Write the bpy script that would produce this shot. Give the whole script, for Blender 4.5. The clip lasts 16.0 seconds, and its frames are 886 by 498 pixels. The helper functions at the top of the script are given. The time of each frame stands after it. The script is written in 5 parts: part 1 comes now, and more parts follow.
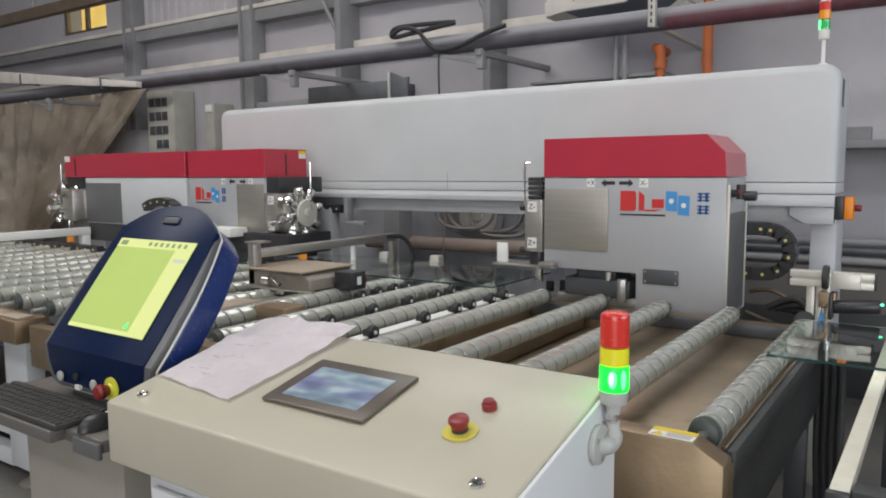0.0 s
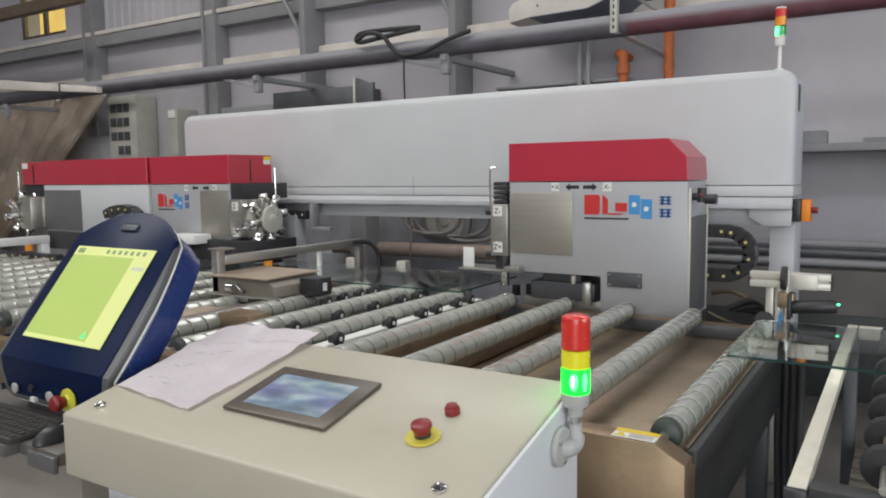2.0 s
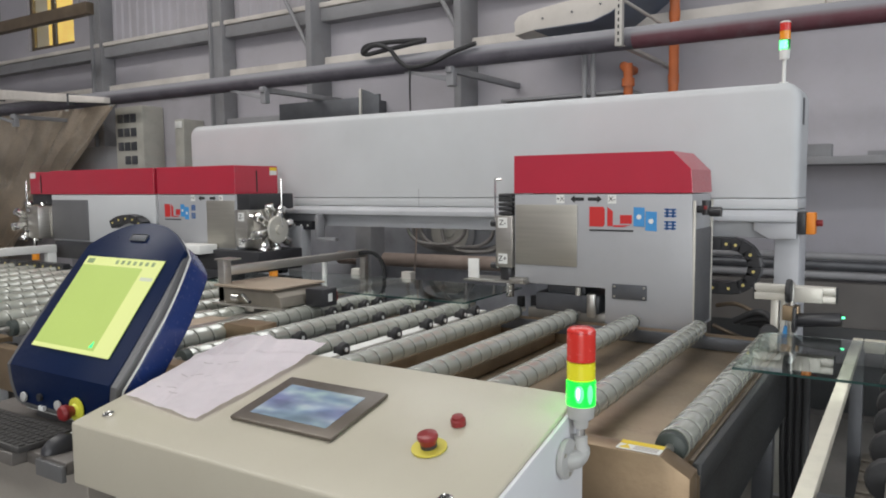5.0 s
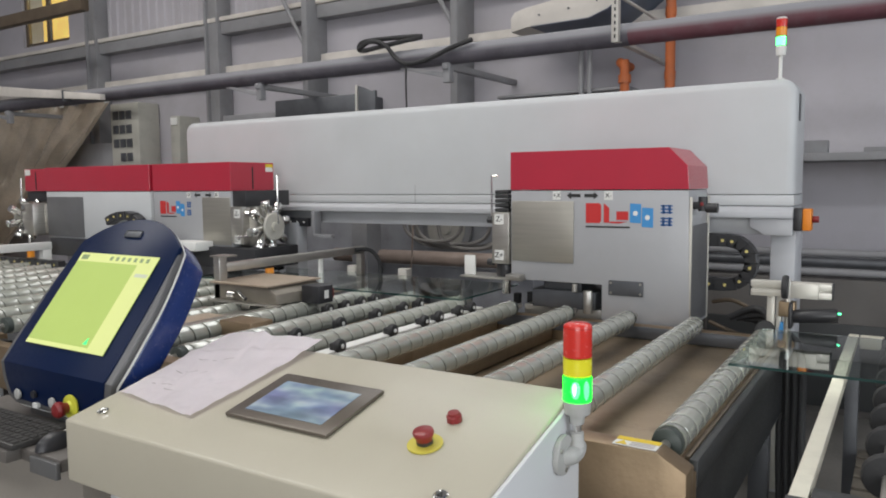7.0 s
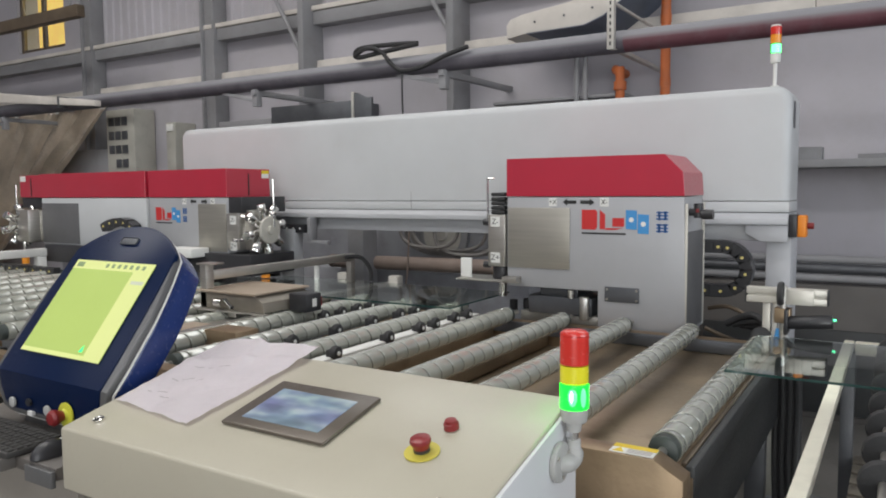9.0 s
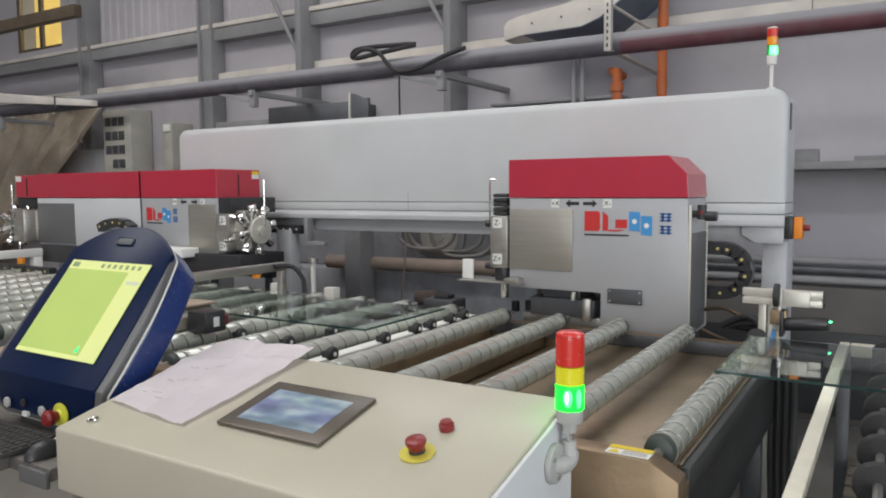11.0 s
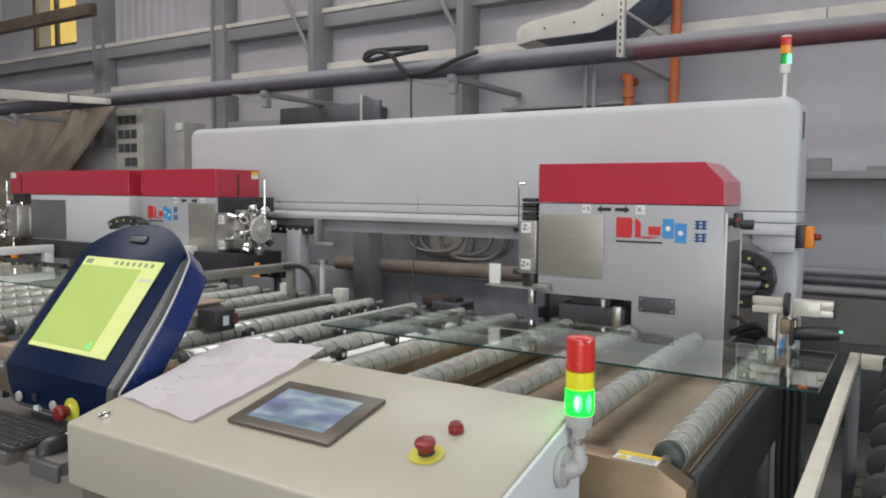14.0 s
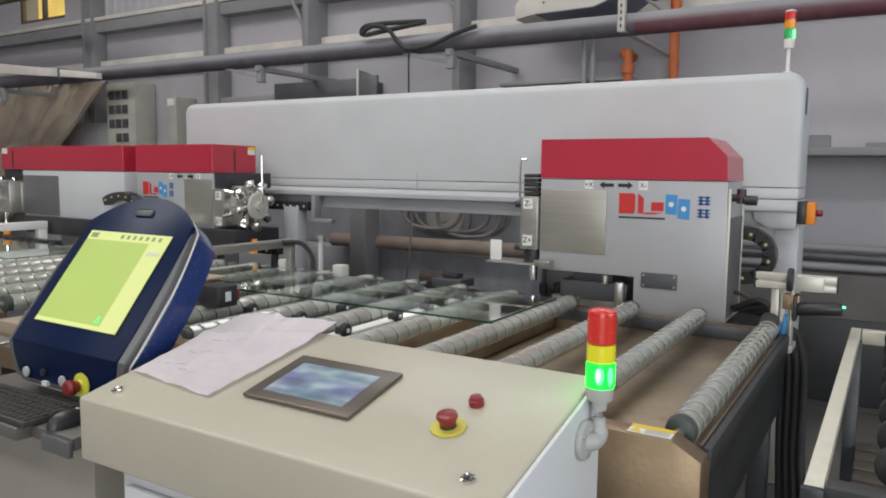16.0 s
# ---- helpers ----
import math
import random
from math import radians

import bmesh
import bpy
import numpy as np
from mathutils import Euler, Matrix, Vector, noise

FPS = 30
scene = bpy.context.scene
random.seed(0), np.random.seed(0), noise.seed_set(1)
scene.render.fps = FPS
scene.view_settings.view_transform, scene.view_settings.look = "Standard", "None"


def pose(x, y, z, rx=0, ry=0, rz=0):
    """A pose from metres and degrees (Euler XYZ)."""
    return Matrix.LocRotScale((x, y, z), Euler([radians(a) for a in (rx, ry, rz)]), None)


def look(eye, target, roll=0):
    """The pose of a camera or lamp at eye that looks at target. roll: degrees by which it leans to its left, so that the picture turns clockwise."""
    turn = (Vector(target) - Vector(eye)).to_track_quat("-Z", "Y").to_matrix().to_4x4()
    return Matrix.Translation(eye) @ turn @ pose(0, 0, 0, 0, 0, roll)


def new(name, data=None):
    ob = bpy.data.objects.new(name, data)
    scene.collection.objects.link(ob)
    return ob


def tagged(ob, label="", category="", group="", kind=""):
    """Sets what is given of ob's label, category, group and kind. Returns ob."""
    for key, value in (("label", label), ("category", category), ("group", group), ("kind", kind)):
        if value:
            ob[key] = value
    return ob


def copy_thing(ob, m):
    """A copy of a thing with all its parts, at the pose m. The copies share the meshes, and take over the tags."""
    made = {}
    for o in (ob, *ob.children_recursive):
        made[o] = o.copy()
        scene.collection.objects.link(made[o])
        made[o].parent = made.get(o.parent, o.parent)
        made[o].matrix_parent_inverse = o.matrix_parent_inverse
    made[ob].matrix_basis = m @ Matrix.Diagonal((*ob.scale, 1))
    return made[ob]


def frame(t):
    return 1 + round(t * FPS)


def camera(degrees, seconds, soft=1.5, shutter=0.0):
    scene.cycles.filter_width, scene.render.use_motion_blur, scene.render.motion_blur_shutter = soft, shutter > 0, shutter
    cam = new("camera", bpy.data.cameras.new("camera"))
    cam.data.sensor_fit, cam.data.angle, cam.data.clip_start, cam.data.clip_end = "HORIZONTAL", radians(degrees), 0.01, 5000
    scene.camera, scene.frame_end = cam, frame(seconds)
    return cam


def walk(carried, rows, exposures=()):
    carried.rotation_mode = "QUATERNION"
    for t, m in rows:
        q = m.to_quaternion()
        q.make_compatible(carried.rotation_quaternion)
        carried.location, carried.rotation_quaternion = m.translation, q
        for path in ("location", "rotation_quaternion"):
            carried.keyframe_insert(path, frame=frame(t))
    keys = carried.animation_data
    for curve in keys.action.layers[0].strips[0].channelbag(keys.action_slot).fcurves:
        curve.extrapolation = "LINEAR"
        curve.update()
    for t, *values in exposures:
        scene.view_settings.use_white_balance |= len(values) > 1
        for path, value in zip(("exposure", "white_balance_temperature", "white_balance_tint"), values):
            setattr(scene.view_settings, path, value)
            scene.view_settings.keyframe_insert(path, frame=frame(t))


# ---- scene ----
cam = camera(61.9, 16.0, soft=1.9)
PATH = [
    (0, (0.031, -0.019, 1.57), (-1.096, 1.62, 1.359), -0.4),
    (0.5, (0.034, -0.015, 1.57), (-1.1, 1.617, 1.35), -0.7),
    (1, (0.04, -0.006, 1.57), (-1.074, 1.639, 1.344), -1.2),
    (1.5, (0.041, -0.008, 1.57), (-1.036, 1.664, 1.359), -1.0),
    (2, (0.042, -0.01, 1.569), (-1.015, 1.676, 1.371), -0.7),
    (2.5, (0.041, -0.014, 1.571), (-1.023, 1.669, 1.384), -0.6),
    (3, (0.039, -0.017, 1.574), (-1.033, 1.662, 1.398), -0.6),
    (3.5, (0.043, -0.024, 1.575), (-1.03, 1.655, 1.409), -0.6),
    (4, (0.046, -0.024, 1.576), (-1.024, 1.658, 1.411), -0.5),
    (6.5, (0.043, -0.021, 1.569), (-1.022, 1.662, 1.391), -0.5),
    (7, (0.043, -0.018, 1.57), (-1.017, 1.669, 1.393), -0.5),
    (7.5, (0.04, -0.018, 1.571), (-1.016, 1.672, 1.399), -0.5),
    (8, (0.04, -0.019, 1.572), (-1.015, 1.672, 1.406), -0.4),
    (8.5, (0.042, -0.019, 1.573), (-1.011, 1.673, 1.411), -0.5),
    (9, (0.042, -0.02, 1.573), (-1.009, 1.674, 1.412), -0.5),
    (11.5, (0.044, -0.018, 1.572), (-0.999, 1.681, 1.415), -0.3),
    (12, (0.042, -0.022, 1.573), (-1.005, 1.675, 1.416), -0.1),
    (12.5, (0.04, -0.026, 1.572), (-1.015, 1.666, 1.416), 0.1),
    (13, (0.039, -0.027, 1.571), (-1.021, 1.662, 1.417), 0.3),
    (13.5, (0.038, -0.028, 1.572), (-1.024, 1.66, 1.42), 0.5),
    (14, (0.039, -0.027, 1.571), (-1.024, 1.661, 1.422), 0.6),
    (14.5, (0.038, -0.027, 1.57), (-1.025, 1.661, 1.419), 0.7),
    (15, (0.035, -0.028, 1.57), (-1.022, 1.662, 1.409), 0.7),
    (15.5, (0.031, -0.028, 1.568), (-1.018, 1.665, 1.386), 0.7),
    (16, (-0.016, -0.044, 1.559), (-1.053, 1.653, 1.351), 0.7),
]
walk(cam, [(t, look(e, a, r)) for t, e, a, r in PATH])

# ---- world, daylight through the hall's openings, exposure ----
scene.view_settings.exposure = 0.0
world = bpy.data.worlds.new("sky")
scene.world = world
world.use_nodes = True
wn = world.node_tree
sky = wn.nodes.new("ShaderNodeTexSky")
sky.sky_type = "NISHITA"
sky.sun_disc = False
sky.sun_elevation, sky.sun_rotation = radians(40), radians(200)
wn.nodes["Background"].inputs[1].default_value = 0.08
wn.links.new(sky.outputs[0], wn.nodes["Background"].inputs[0])


def window_light(name, at, target, sx, sy, watts, colour):
    lamp = bpy.data.lights.new(name, "AREA")
    lamp.shape, lamp.size, lamp.size_y, lamp.energy, lamp.color = "RECTANGLE", sx, sy, watts, colour
    ob = new(name, lamp)
    ob.matrix_world = look(at, target)
    return ob


window_light("skylight_lamp", (-5.0, 1.2, 6.4), (-5.0, 1.21, 0), 9.0, 1.4, 270, (0.99, 0.96, 0.91))
# Unseen lamp, added high in the north wall for glints on the rollers.
window_light("roller_glint_lamp", (-2.2, 5.74, 5.3), (-2.2, 1.6, 0.9), 5.0, 1.1, 65, (0.97, 0.97, 0.96))
window_light("skylight_lamp", (-3.0, -3.4, 6.4), (-3.0, -3.39, 0), 12.0, 1.4, 250, (0.97, 0.97, 0.96))
# Unseen east window and doorway, assumed for light from the right and behind.
window_light("assumed_east_window_lamp", (5.9, 1.6, 2.6), (0.0, 2.6, 1.4), 4.2, 2.2, 170, (0.90, 0.95, 1.0))
window_light("assumed_doorway_lamp", (2.2, -5.9, 2.1), (-2.0, 3.0, 1.2), 4.4, 3.8, 235, (0.97, 0.98, 0.99))


# ---- materials ----
def mat(name, colour, rough=0.5, metal=0.0, vary=0.12, scale=6.0, bump=0.05, fine=90.0, coat=0.0, dirt=0.0, dirt_colour=(0.12, 0.1, 0.08), emit=0.0, aniso=0.0, stretch=None, shared=False):
    m = bpy.data.materials.new(name)
    m.use_nodes = True
    nt = m.node_tree
    n, l = nt.nodes, nt.links
    b = n["Principled BSDF"]
    b.inputs["Roughness"].default_value = rough
    b.inputs["Metallic"].default_value = metal
    b.inputs["Coat Weight"].default_value = coat
    b.inputs["Coat Roughness"].default_value = 0.15
    tc = n.new("ShaderNodeTexCoord")
    src = tc.outputs["Object"]
    if stretch:
        mp = n.new("ShaderNodeMapping")
        mp.inputs["Scale"].default_value = stretch
        l.new(src, mp.inputs["Vector"])
        src = mp.outputs[0]
    big = n.new("ShaderNodeTexNoise")
    big.inputs["Scale"].default_value, big.inputs["Detail"].default_value = scale, 4
    small = n.new("ShaderNodeTexNoise")
    small.inputs["Scale"].default_value, small.inputs["Detail"].default_value = fine, 3
    l.new(src, big.inputs["Vector"])
    l.new(src, small.inputs["Vector"])
    ramp = n.new("ShaderNodeMapRange")
    ramp.inputs[1].default_value, ramp.inputs[2].default_value = 0.3, 0.7
    ramp.inputs[3].default_value, ramp.inputs[4].default_value = 1 - vary, 1 + vary
    l.new(big.outputs["Fac"], ramp.inputs[0])
    hsv = n.new("ShaderNodeHueSaturation")
    hsv.inputs["Color"].default_value = (*colour, 1)
    l.new(ramp.outputs[0], hsv.inputs["Value"])
    out = hsv.outputs[0]
    if dirt:
        dn = n.new("ShaderNodeTexNoise")
        dn.inputs["Scale"].default_value, dn.inputs["Detail"].default_value, dn.inputs["Roughness"].default_value = scale * 2.3, 6, 0.7
        l.new(src, dn.inputs["Vector"])
        dr = n.new("ShaderNodeMapRange")
        dr.inputs[1].default_value, dr.inputs[2].default_value, dr.inputs[4].default_value = 0.5, 0.75, dirt
        l.new(dn.outputs["Fac"], dr.inputs[0])
        mx = n.new("ShaderNodeMix")
        mx.data_type = "RGBA"
        mx.inputs[7].default_value = (*dirt_colour, 1)
        l.new(dr.outputs[0], mx.inputs[0])
        l.new(out, mx.inputs[6])
        out = mx.outputs[2]
    l.new(out, b.inputs["Base Color"])
    rr = n.new("ShaderNodeMapRange")
    rr.inputs[3].default_value, rr.inputs[4].default_value = max(0.02, rough - 0.1), min(1, rough + 0.1)
    l.new(small.outputs["Fac"], rr.inputs[0])
    l.new(rr.outputs[0], b.inputs["Roughness"])
    if bump:
        bp = n.new("ShaderNodeBump")
        bp.inputs["Strength"].default_value, bp.inputs["Distance"].default_value = bump, 0.01
        l.new(small.outputs["Fac"], bp.inputs["Height"])
        l.new(bp.outputs[0], b.inputs["Normal"])
    if emit:
        l.new(out, b.inputs["Emission Color"])
        b.inputs["Emission Strength"].default_value = emit
    return m


def glass_mat(name, colour, rough=0.0, weight=1.0):
    m = bpy.data.materials.new(name)
    m.use_nodes = True
    b = m.node_tree.nodes["Principled BSDF"]
    b.inputs["Base Color"].default_value = (*colour, 1)
    b.inputs["Transmission Weight"].default_value = weight
    b.inputs["Roughness"].default_value = rough
    b.inputs["IOR"].default_value = 1.5
    return m


WHITE = mat("white_paint", (0.545, 0.56, 0.57), 0.42, vary=0.04, scale=2.5, bump=0.02, dirt=0.10, dirt_colour=(0.45, 0.43, 0.38))
GREY_PAINT = mat("grey_paint", (0.50, 0.51, 0.53), 0.38, vary=0.05, scale=3, bump=0.02, dirt=0.08)
HEAD_GREY = mat("head_silver_paint", (0.41, 0.415, 0.43), 0.40, metal=0.12, vary=0.05, scale=3, bump=0.02, dirt=0.06)
RED = mat("red_paint", (0.44, 0.020, 0.045), 0.36, vary=0.05, scale=3, bump=0.015, coat=0.4)
STEEL = mat("brushed_steel", (0.52, 0.50, 0.46), 0.36, metal=0.9, vary=0.08, scale=5, bump=0.04, fine=160, dirt=0.15, stretch=(1, 1, 12))
PANEL_STEEL = mat("steel_panel", (0.45, 0.43, 0.38), 0.42, metal=0.8, vary=0.06, scale=3, bump=0.03, fine=220, stretch=(1, 1, 20))
GEAR_GREY = mat("olive_grey_cast", (0.25, 0.225, 0.185), 0.45, metal=0.3, vary=0.12, scale=8, bump=0.06, dirt=0.25)
RAIL_STEEL = mat("stained_steel", (0.32, 0.235, 0.150), 0.42, metal=0.75, vary=0.12, scale=7, bump=0.05, dirt=0.4, dirt_colour=(0.2, 0.14, 0.09))
CHROME = mat("polished_chrome", (0.78, 0.77, 0.75), 0.12, metal=1.0, vary=0.03, bump=0.0)
ALU = mat("aluminium_profile", (0.60, 0.58, 0.52), 0.4, metal=0.35, vary=0.05, bump=0.02)
DARK_STEEL = mat("dark_steel", (0.115, 0.12, 0.13), 0.45, metal=0.5, vary=0.15, scale=8, bump=0.06)
BLACK = mat("black_plastic", (0.030, 0.030, 0.033), 0.38, vary=0.15, bump=0.04)
RUBBER = mat("black_rubber", (0.024, 0.024, 0.025), 0.6, vary=0.2, bump=0.08)
# Darker sleeve colour for the shade painted on the winding's steps.
ROLLER_SHADE = mat("roller_step_shade", (0.15, 0.155, 0.13), 0.25, vary=0.15, bump=0.01, coat=1.0)
ROLLER = mat("roller_sleeve", (0.40, 0.41, 0.355), 0.20, metal=0.20, vary=0.14, scale=9, bump=0.012, fine=60, coat=1.0, dirt=0.15, dirt_colour=(0.27, 0.25, 0.20))
ROLLER_CAP = mat("roller_cap", (0.045, 0.055, 0.05), 0.45, vary=0.2, bump=0.05)
TROUGH = mat("wet_trough_steel", (0.34, 0.27, 0.185), 0.36, metal=0.35, vary=0.28, scale=2.2, bump=0.08, dirt=0.65, dirt_colour=(0.14, 0.10, 0.07))
# Warm light put into the cabinet top's colour; sides show the plain paint.
CAB_WARM = mat("warm_lit_powder_coat", (0.470, 0.438, 0.350), 0.31, vary=0.05, scale=3, bump=0.06, fine=420, dirt=0.14, dirt_colour=(0.40, 0.34, 0.26))
CAB_SIDE = mat("white_powder_coat", (0.64, 0.65, 0.66), 0.42, vary=0.03, scale=3, bump=0.06, fine=420)
NAVY = mat("navy_gloss", (0.005, 0.013, 0.046), 0.32, vary=0.08, scale=4, bump=0.0, coat=0.0)
BLUE = mat("blue_gloss", (0.011, 0.032, 0.150), 0.25, vary=0.06, scale=4, bump=0.0, coat=0.4)
TRIM = mat("console_grey_trim", (0.15, 0.15, 0.15), 0.4, metal=0.3, vary=0.05, bump=0.02)
BRONZE = mat("hmi_bezel", (0.125, 0.105, 0.085), 0.35, metal=0.3, vary=0.05, bump=0.02)
YELLOW = mat("yellow_plastic", (0.75, 0.55, 0.03), 0.4, vary=0.05, bump=0.02)
STOP_YELLOW = mat("dull_yellow_ring", (0.58, 0.50, 0.07), 0.45, vary=0.06, bump=0.02)
RIVET = mat("pale_yellow_rivet", (0.72, 0.60, 0.20), 0.45, vary=0.05, bump=0.0)
RING_YELLOW = mat("lime_yellow_ring", (0.62, 0.62, 0.06), 0.4, vary=0.05, bump=0.02)
RED_PLASTIC = mat("red_button", (0.22, 0.016, 0.018), 0.4, vary=0.1, bump=0.02, coat=0.12)
ORANGE = mat("orange_plastic", (0.80, 0.25, 0.02), 0.45, vary=0.06, bump=0.02)
ORANGE_PIPE = mat("orange_pipe_paint", (0.50, 0.13, 0.035), 0.55, vary=0.15, bump=0.05, dirt=0.3)
LAMP_GREY = mat("lamp_grey", (0.42, 0.42, 0.40), 0.45, vary=0.05, bump=0.02)
PAPER = mat("paper", (0.90, 0.85, 0.88), 0.85, vary=0.04, scale=9, bump=0.12, fine=40)
PRINT = mat("faint_print", (0.50, 0.46, 0.46), 0.9, vary=0.05, bump=0.0)
LABEL_WHITE = mat("label_white", (0.75, 0.75, 0.72), 0.6, vary=0.03, bump=0.0)
INK = mat("ink_black", (0.02, 0.02, 0.02), 0.6, vary=0.05, bump=0.0)
LOGO_RED = mat("logo_red", (0.55, 0.03, 0.03), 0.5, vary=0.03, bump=0.0)
LOGO_BLUE = mat("logo_blue", (0.06, 0.28, 0.60), 0.5, vary=0.03, bump=0.0)
LOGO_NAVY = mat("logo_dark_blue", (0.04, 0.13, 0.36), 0.5, vary=0.03, bump=0.0)
CONCRETE = mat("concrete_floor", (0.18, 0.17, 0.155), 0.6, vary=0.2, scale=1.5, bump=0.12, fine=40, dirt=0.4, dirt_colour=(0.09, 0.08, 0.07))
PALE_DUST = mat("pale_dusty_paint", (0.66, 0.62, 0.57), 0.7, vary=0.12, scale=3, bump=0.06, fine=40, dirt=0.25, dirt_colour=(0.40, 0.37, 0.34))
PLINTH = mat("dark_taupe_plinth", (0.115, 0.108, 0.102), 0.6, vary=0.15, scale=3, bump=0.05, dirt=0.3)
TRAY = mat("dark_tray_paint", (0.115, 0.105, 0.095), 0.5, vary=0.1, scale=4, bump=0.03, dirt=0.2)
WALL = mat("hall_wall_paint", (0.45, 0.434, 0.468), 0.75, vary=0.10, scale=0.8, bump=0.06, fine=30, dirt=0.25, dirt_colour=(0.30, 0.28, 0.25))
WALL_POST = mat("grey_steel_column", (0.27, 0.27, 0.28), 0.6, vary=0.12, scale=2, bump=0.05, dirt=0.25)
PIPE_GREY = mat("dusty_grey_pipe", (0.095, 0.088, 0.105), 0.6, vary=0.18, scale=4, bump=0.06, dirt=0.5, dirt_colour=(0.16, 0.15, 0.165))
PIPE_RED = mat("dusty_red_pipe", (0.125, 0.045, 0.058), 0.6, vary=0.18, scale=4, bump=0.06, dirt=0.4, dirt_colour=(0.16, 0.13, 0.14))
GALV = mat("galvanised_sheet", (0.55, 0.53, 0.49), 0.5, metal=0.4, vary=0.1, scale=5, bump=0.04, dirt=0.2)
DARK_WALL = mat("dark_machine_paint", (0.31, 0.315, 0.34), 0.6, vary=0.2, scale=3, bump=0.06, dirt=0.3)
TARP = mat("brown_tarpaulin", (0.70, 0.61, 0.50), 0.28, vary=0.18, scale=3, bump=0.08, fine=60, coat=0.6)
BEIGE_BOX = mat("beige_cabinet_paint", (0.46, 0.45, 0.40), 0.55, vary=0.06, scale=3, bump=0.03, dirt=0.2)
TAUPE = mat("taupe_paint", (0.29, 0.265, 0.23), 0.5, vary=0.06, scale=3, bump=0.03, dirt=0.1)
DARK_BROWN = mat("dark_stained_steel", (0.15, 0.115, 0.08), 0.45, metal=0.4, vary=0.15, scale=6, bump=0.05, dirt=0.3)
HOSE = mat("grey_hose", (0.24, 0.225, 0.215), 0.5, vary=0.1, bump=0.03)
BROWN_PIPE = mat("brown_insulated_pipe", (0.30, 0.235, 0.20), 0.7, vary=0.2, scale=5, bump=0.1)
WHITE_BAR = mat("cream_painted_bar", (0.68, 0.65, 0.54), 0.45, vary=0.05, bump=0.03, dirt=0.15)
DUCT_SHADE = mat("duct_shade_blue", (0.10, 0.12, 0.165), 0.5, vary=0.12, scale=4, bump=0.03)
WHITE_CUBE = mat("nylon_block", (0.60, 0.58, 0.53), 0.5, vary=0.06, bump=0.03)
BROWN_TOP = mat("brown_box_top", (0.42, 0.34, 0.26), 0.5, metal=0.3, vary=0.08, bump=0.05, dirt=0.2)
# The cup's amber has a faint glow put in, though it's no lamp.
AMBER = mat("amber_cup_glow", (0.80, 0.30, 0.03), 0.4, vary=0.1, emit=0.25)
ROOF = mat("roof_sheet", (0.33, 0.33, 0.33), 0.7, vary=0.1, scale=1, bump=0.05)
GLASS = glass_mat("clear_glass", (0.88, 0.96, 0.93))
LENS_GREEN = glass_mat("green_clear_lens", (0.62, 0.97, 0.72), 0.08)
GLASS_EDGE = mat("glass_edge", (0.02, 0.055, 0.05), 0.15, vary=0.1, bump=0.0)
SCREEN_GREEN = mat("screen_lime", (0.285, 0.37, 0.09), 0.6, vary=0.03, scale=3, bump=0.0, emit=0.7)
SCREEN_YELLOW = mat("screen_pale_yellow", (0.46, 0.50, 0.19), 0.6, vary=0.03, scale=3, bump=0.0, emit=0.7)
SCREEN_DARK = mat("screen_marks", (0.20, 0.27, 0.13), 0.4, vary=0.05, bump=0.0, emit=0.3)
SCREEN_GREY = mat("screen_grey_field", (0.42, 0.45, 0.35), 0.4, vary=0.05, bump=0.0, emit=0.5)
LAMP_GREEN = mat("green_lamp_lens", (0.002, 0.60, 0.014), 0.25, vary=0.05, bump=0.0, emit=6.5)
LAMP_CORE = mat("green_lamp_core", (0.55, 1.0, 0.62), 0.3, vary=0.02, bump=0.0, emit=2.4)
LAMP_HALO = mat("green_lamp_halo", (0.07, 0.85, 0.16), 0.3, vary=0.05, bump=0.0, emit=3.0)
ICON_GREEN = mat("green_icon", (0.05, 0.70, 0.22), 0.25, vary=0.05, bump=0.0, emit=1.25)
DRUM_GREEN = mat("green_blink_drum", (0.02, 0.36, 0.10), 0.4, vary=0.05, bump=0.0)
BLINK_LIT = mat("lit_blink_face", (0.13, 0.95, 0.28), 0.3, vary=0.02, bump=0.0, emit=3.6)
LAMP_YELLOW = mat("yellow_lamp_lens", (0.74, 0.68, 0.02), 0.25, vary=0.05, bump=0.0, coat=0.4, emit=0.08)
LAMP_ORANGE = mat("orange_lamp_lens", (0.82, 0.30, 0.02), 0.25, vary=0.05, bump=0.0, coat=0.4, emit=0.05)
LAMP_RED = mat("red_lamp_lens", (0.60, 0.03, 0.02), 0.25, vary=0.05, bump=0.0, coat=0.4, emit=0.05)
LED = mat("green_led", (0.1, 0.9, 0.4), 0.3, vary=0.02, bump=0.0, emit=3.0)
WINDOW_GLOW = mat("sunlit_outside", (1.0, 0.70, 0.20), 0.8, vary=0.25, scale=1.2, bump=0.0, emit=0.62)


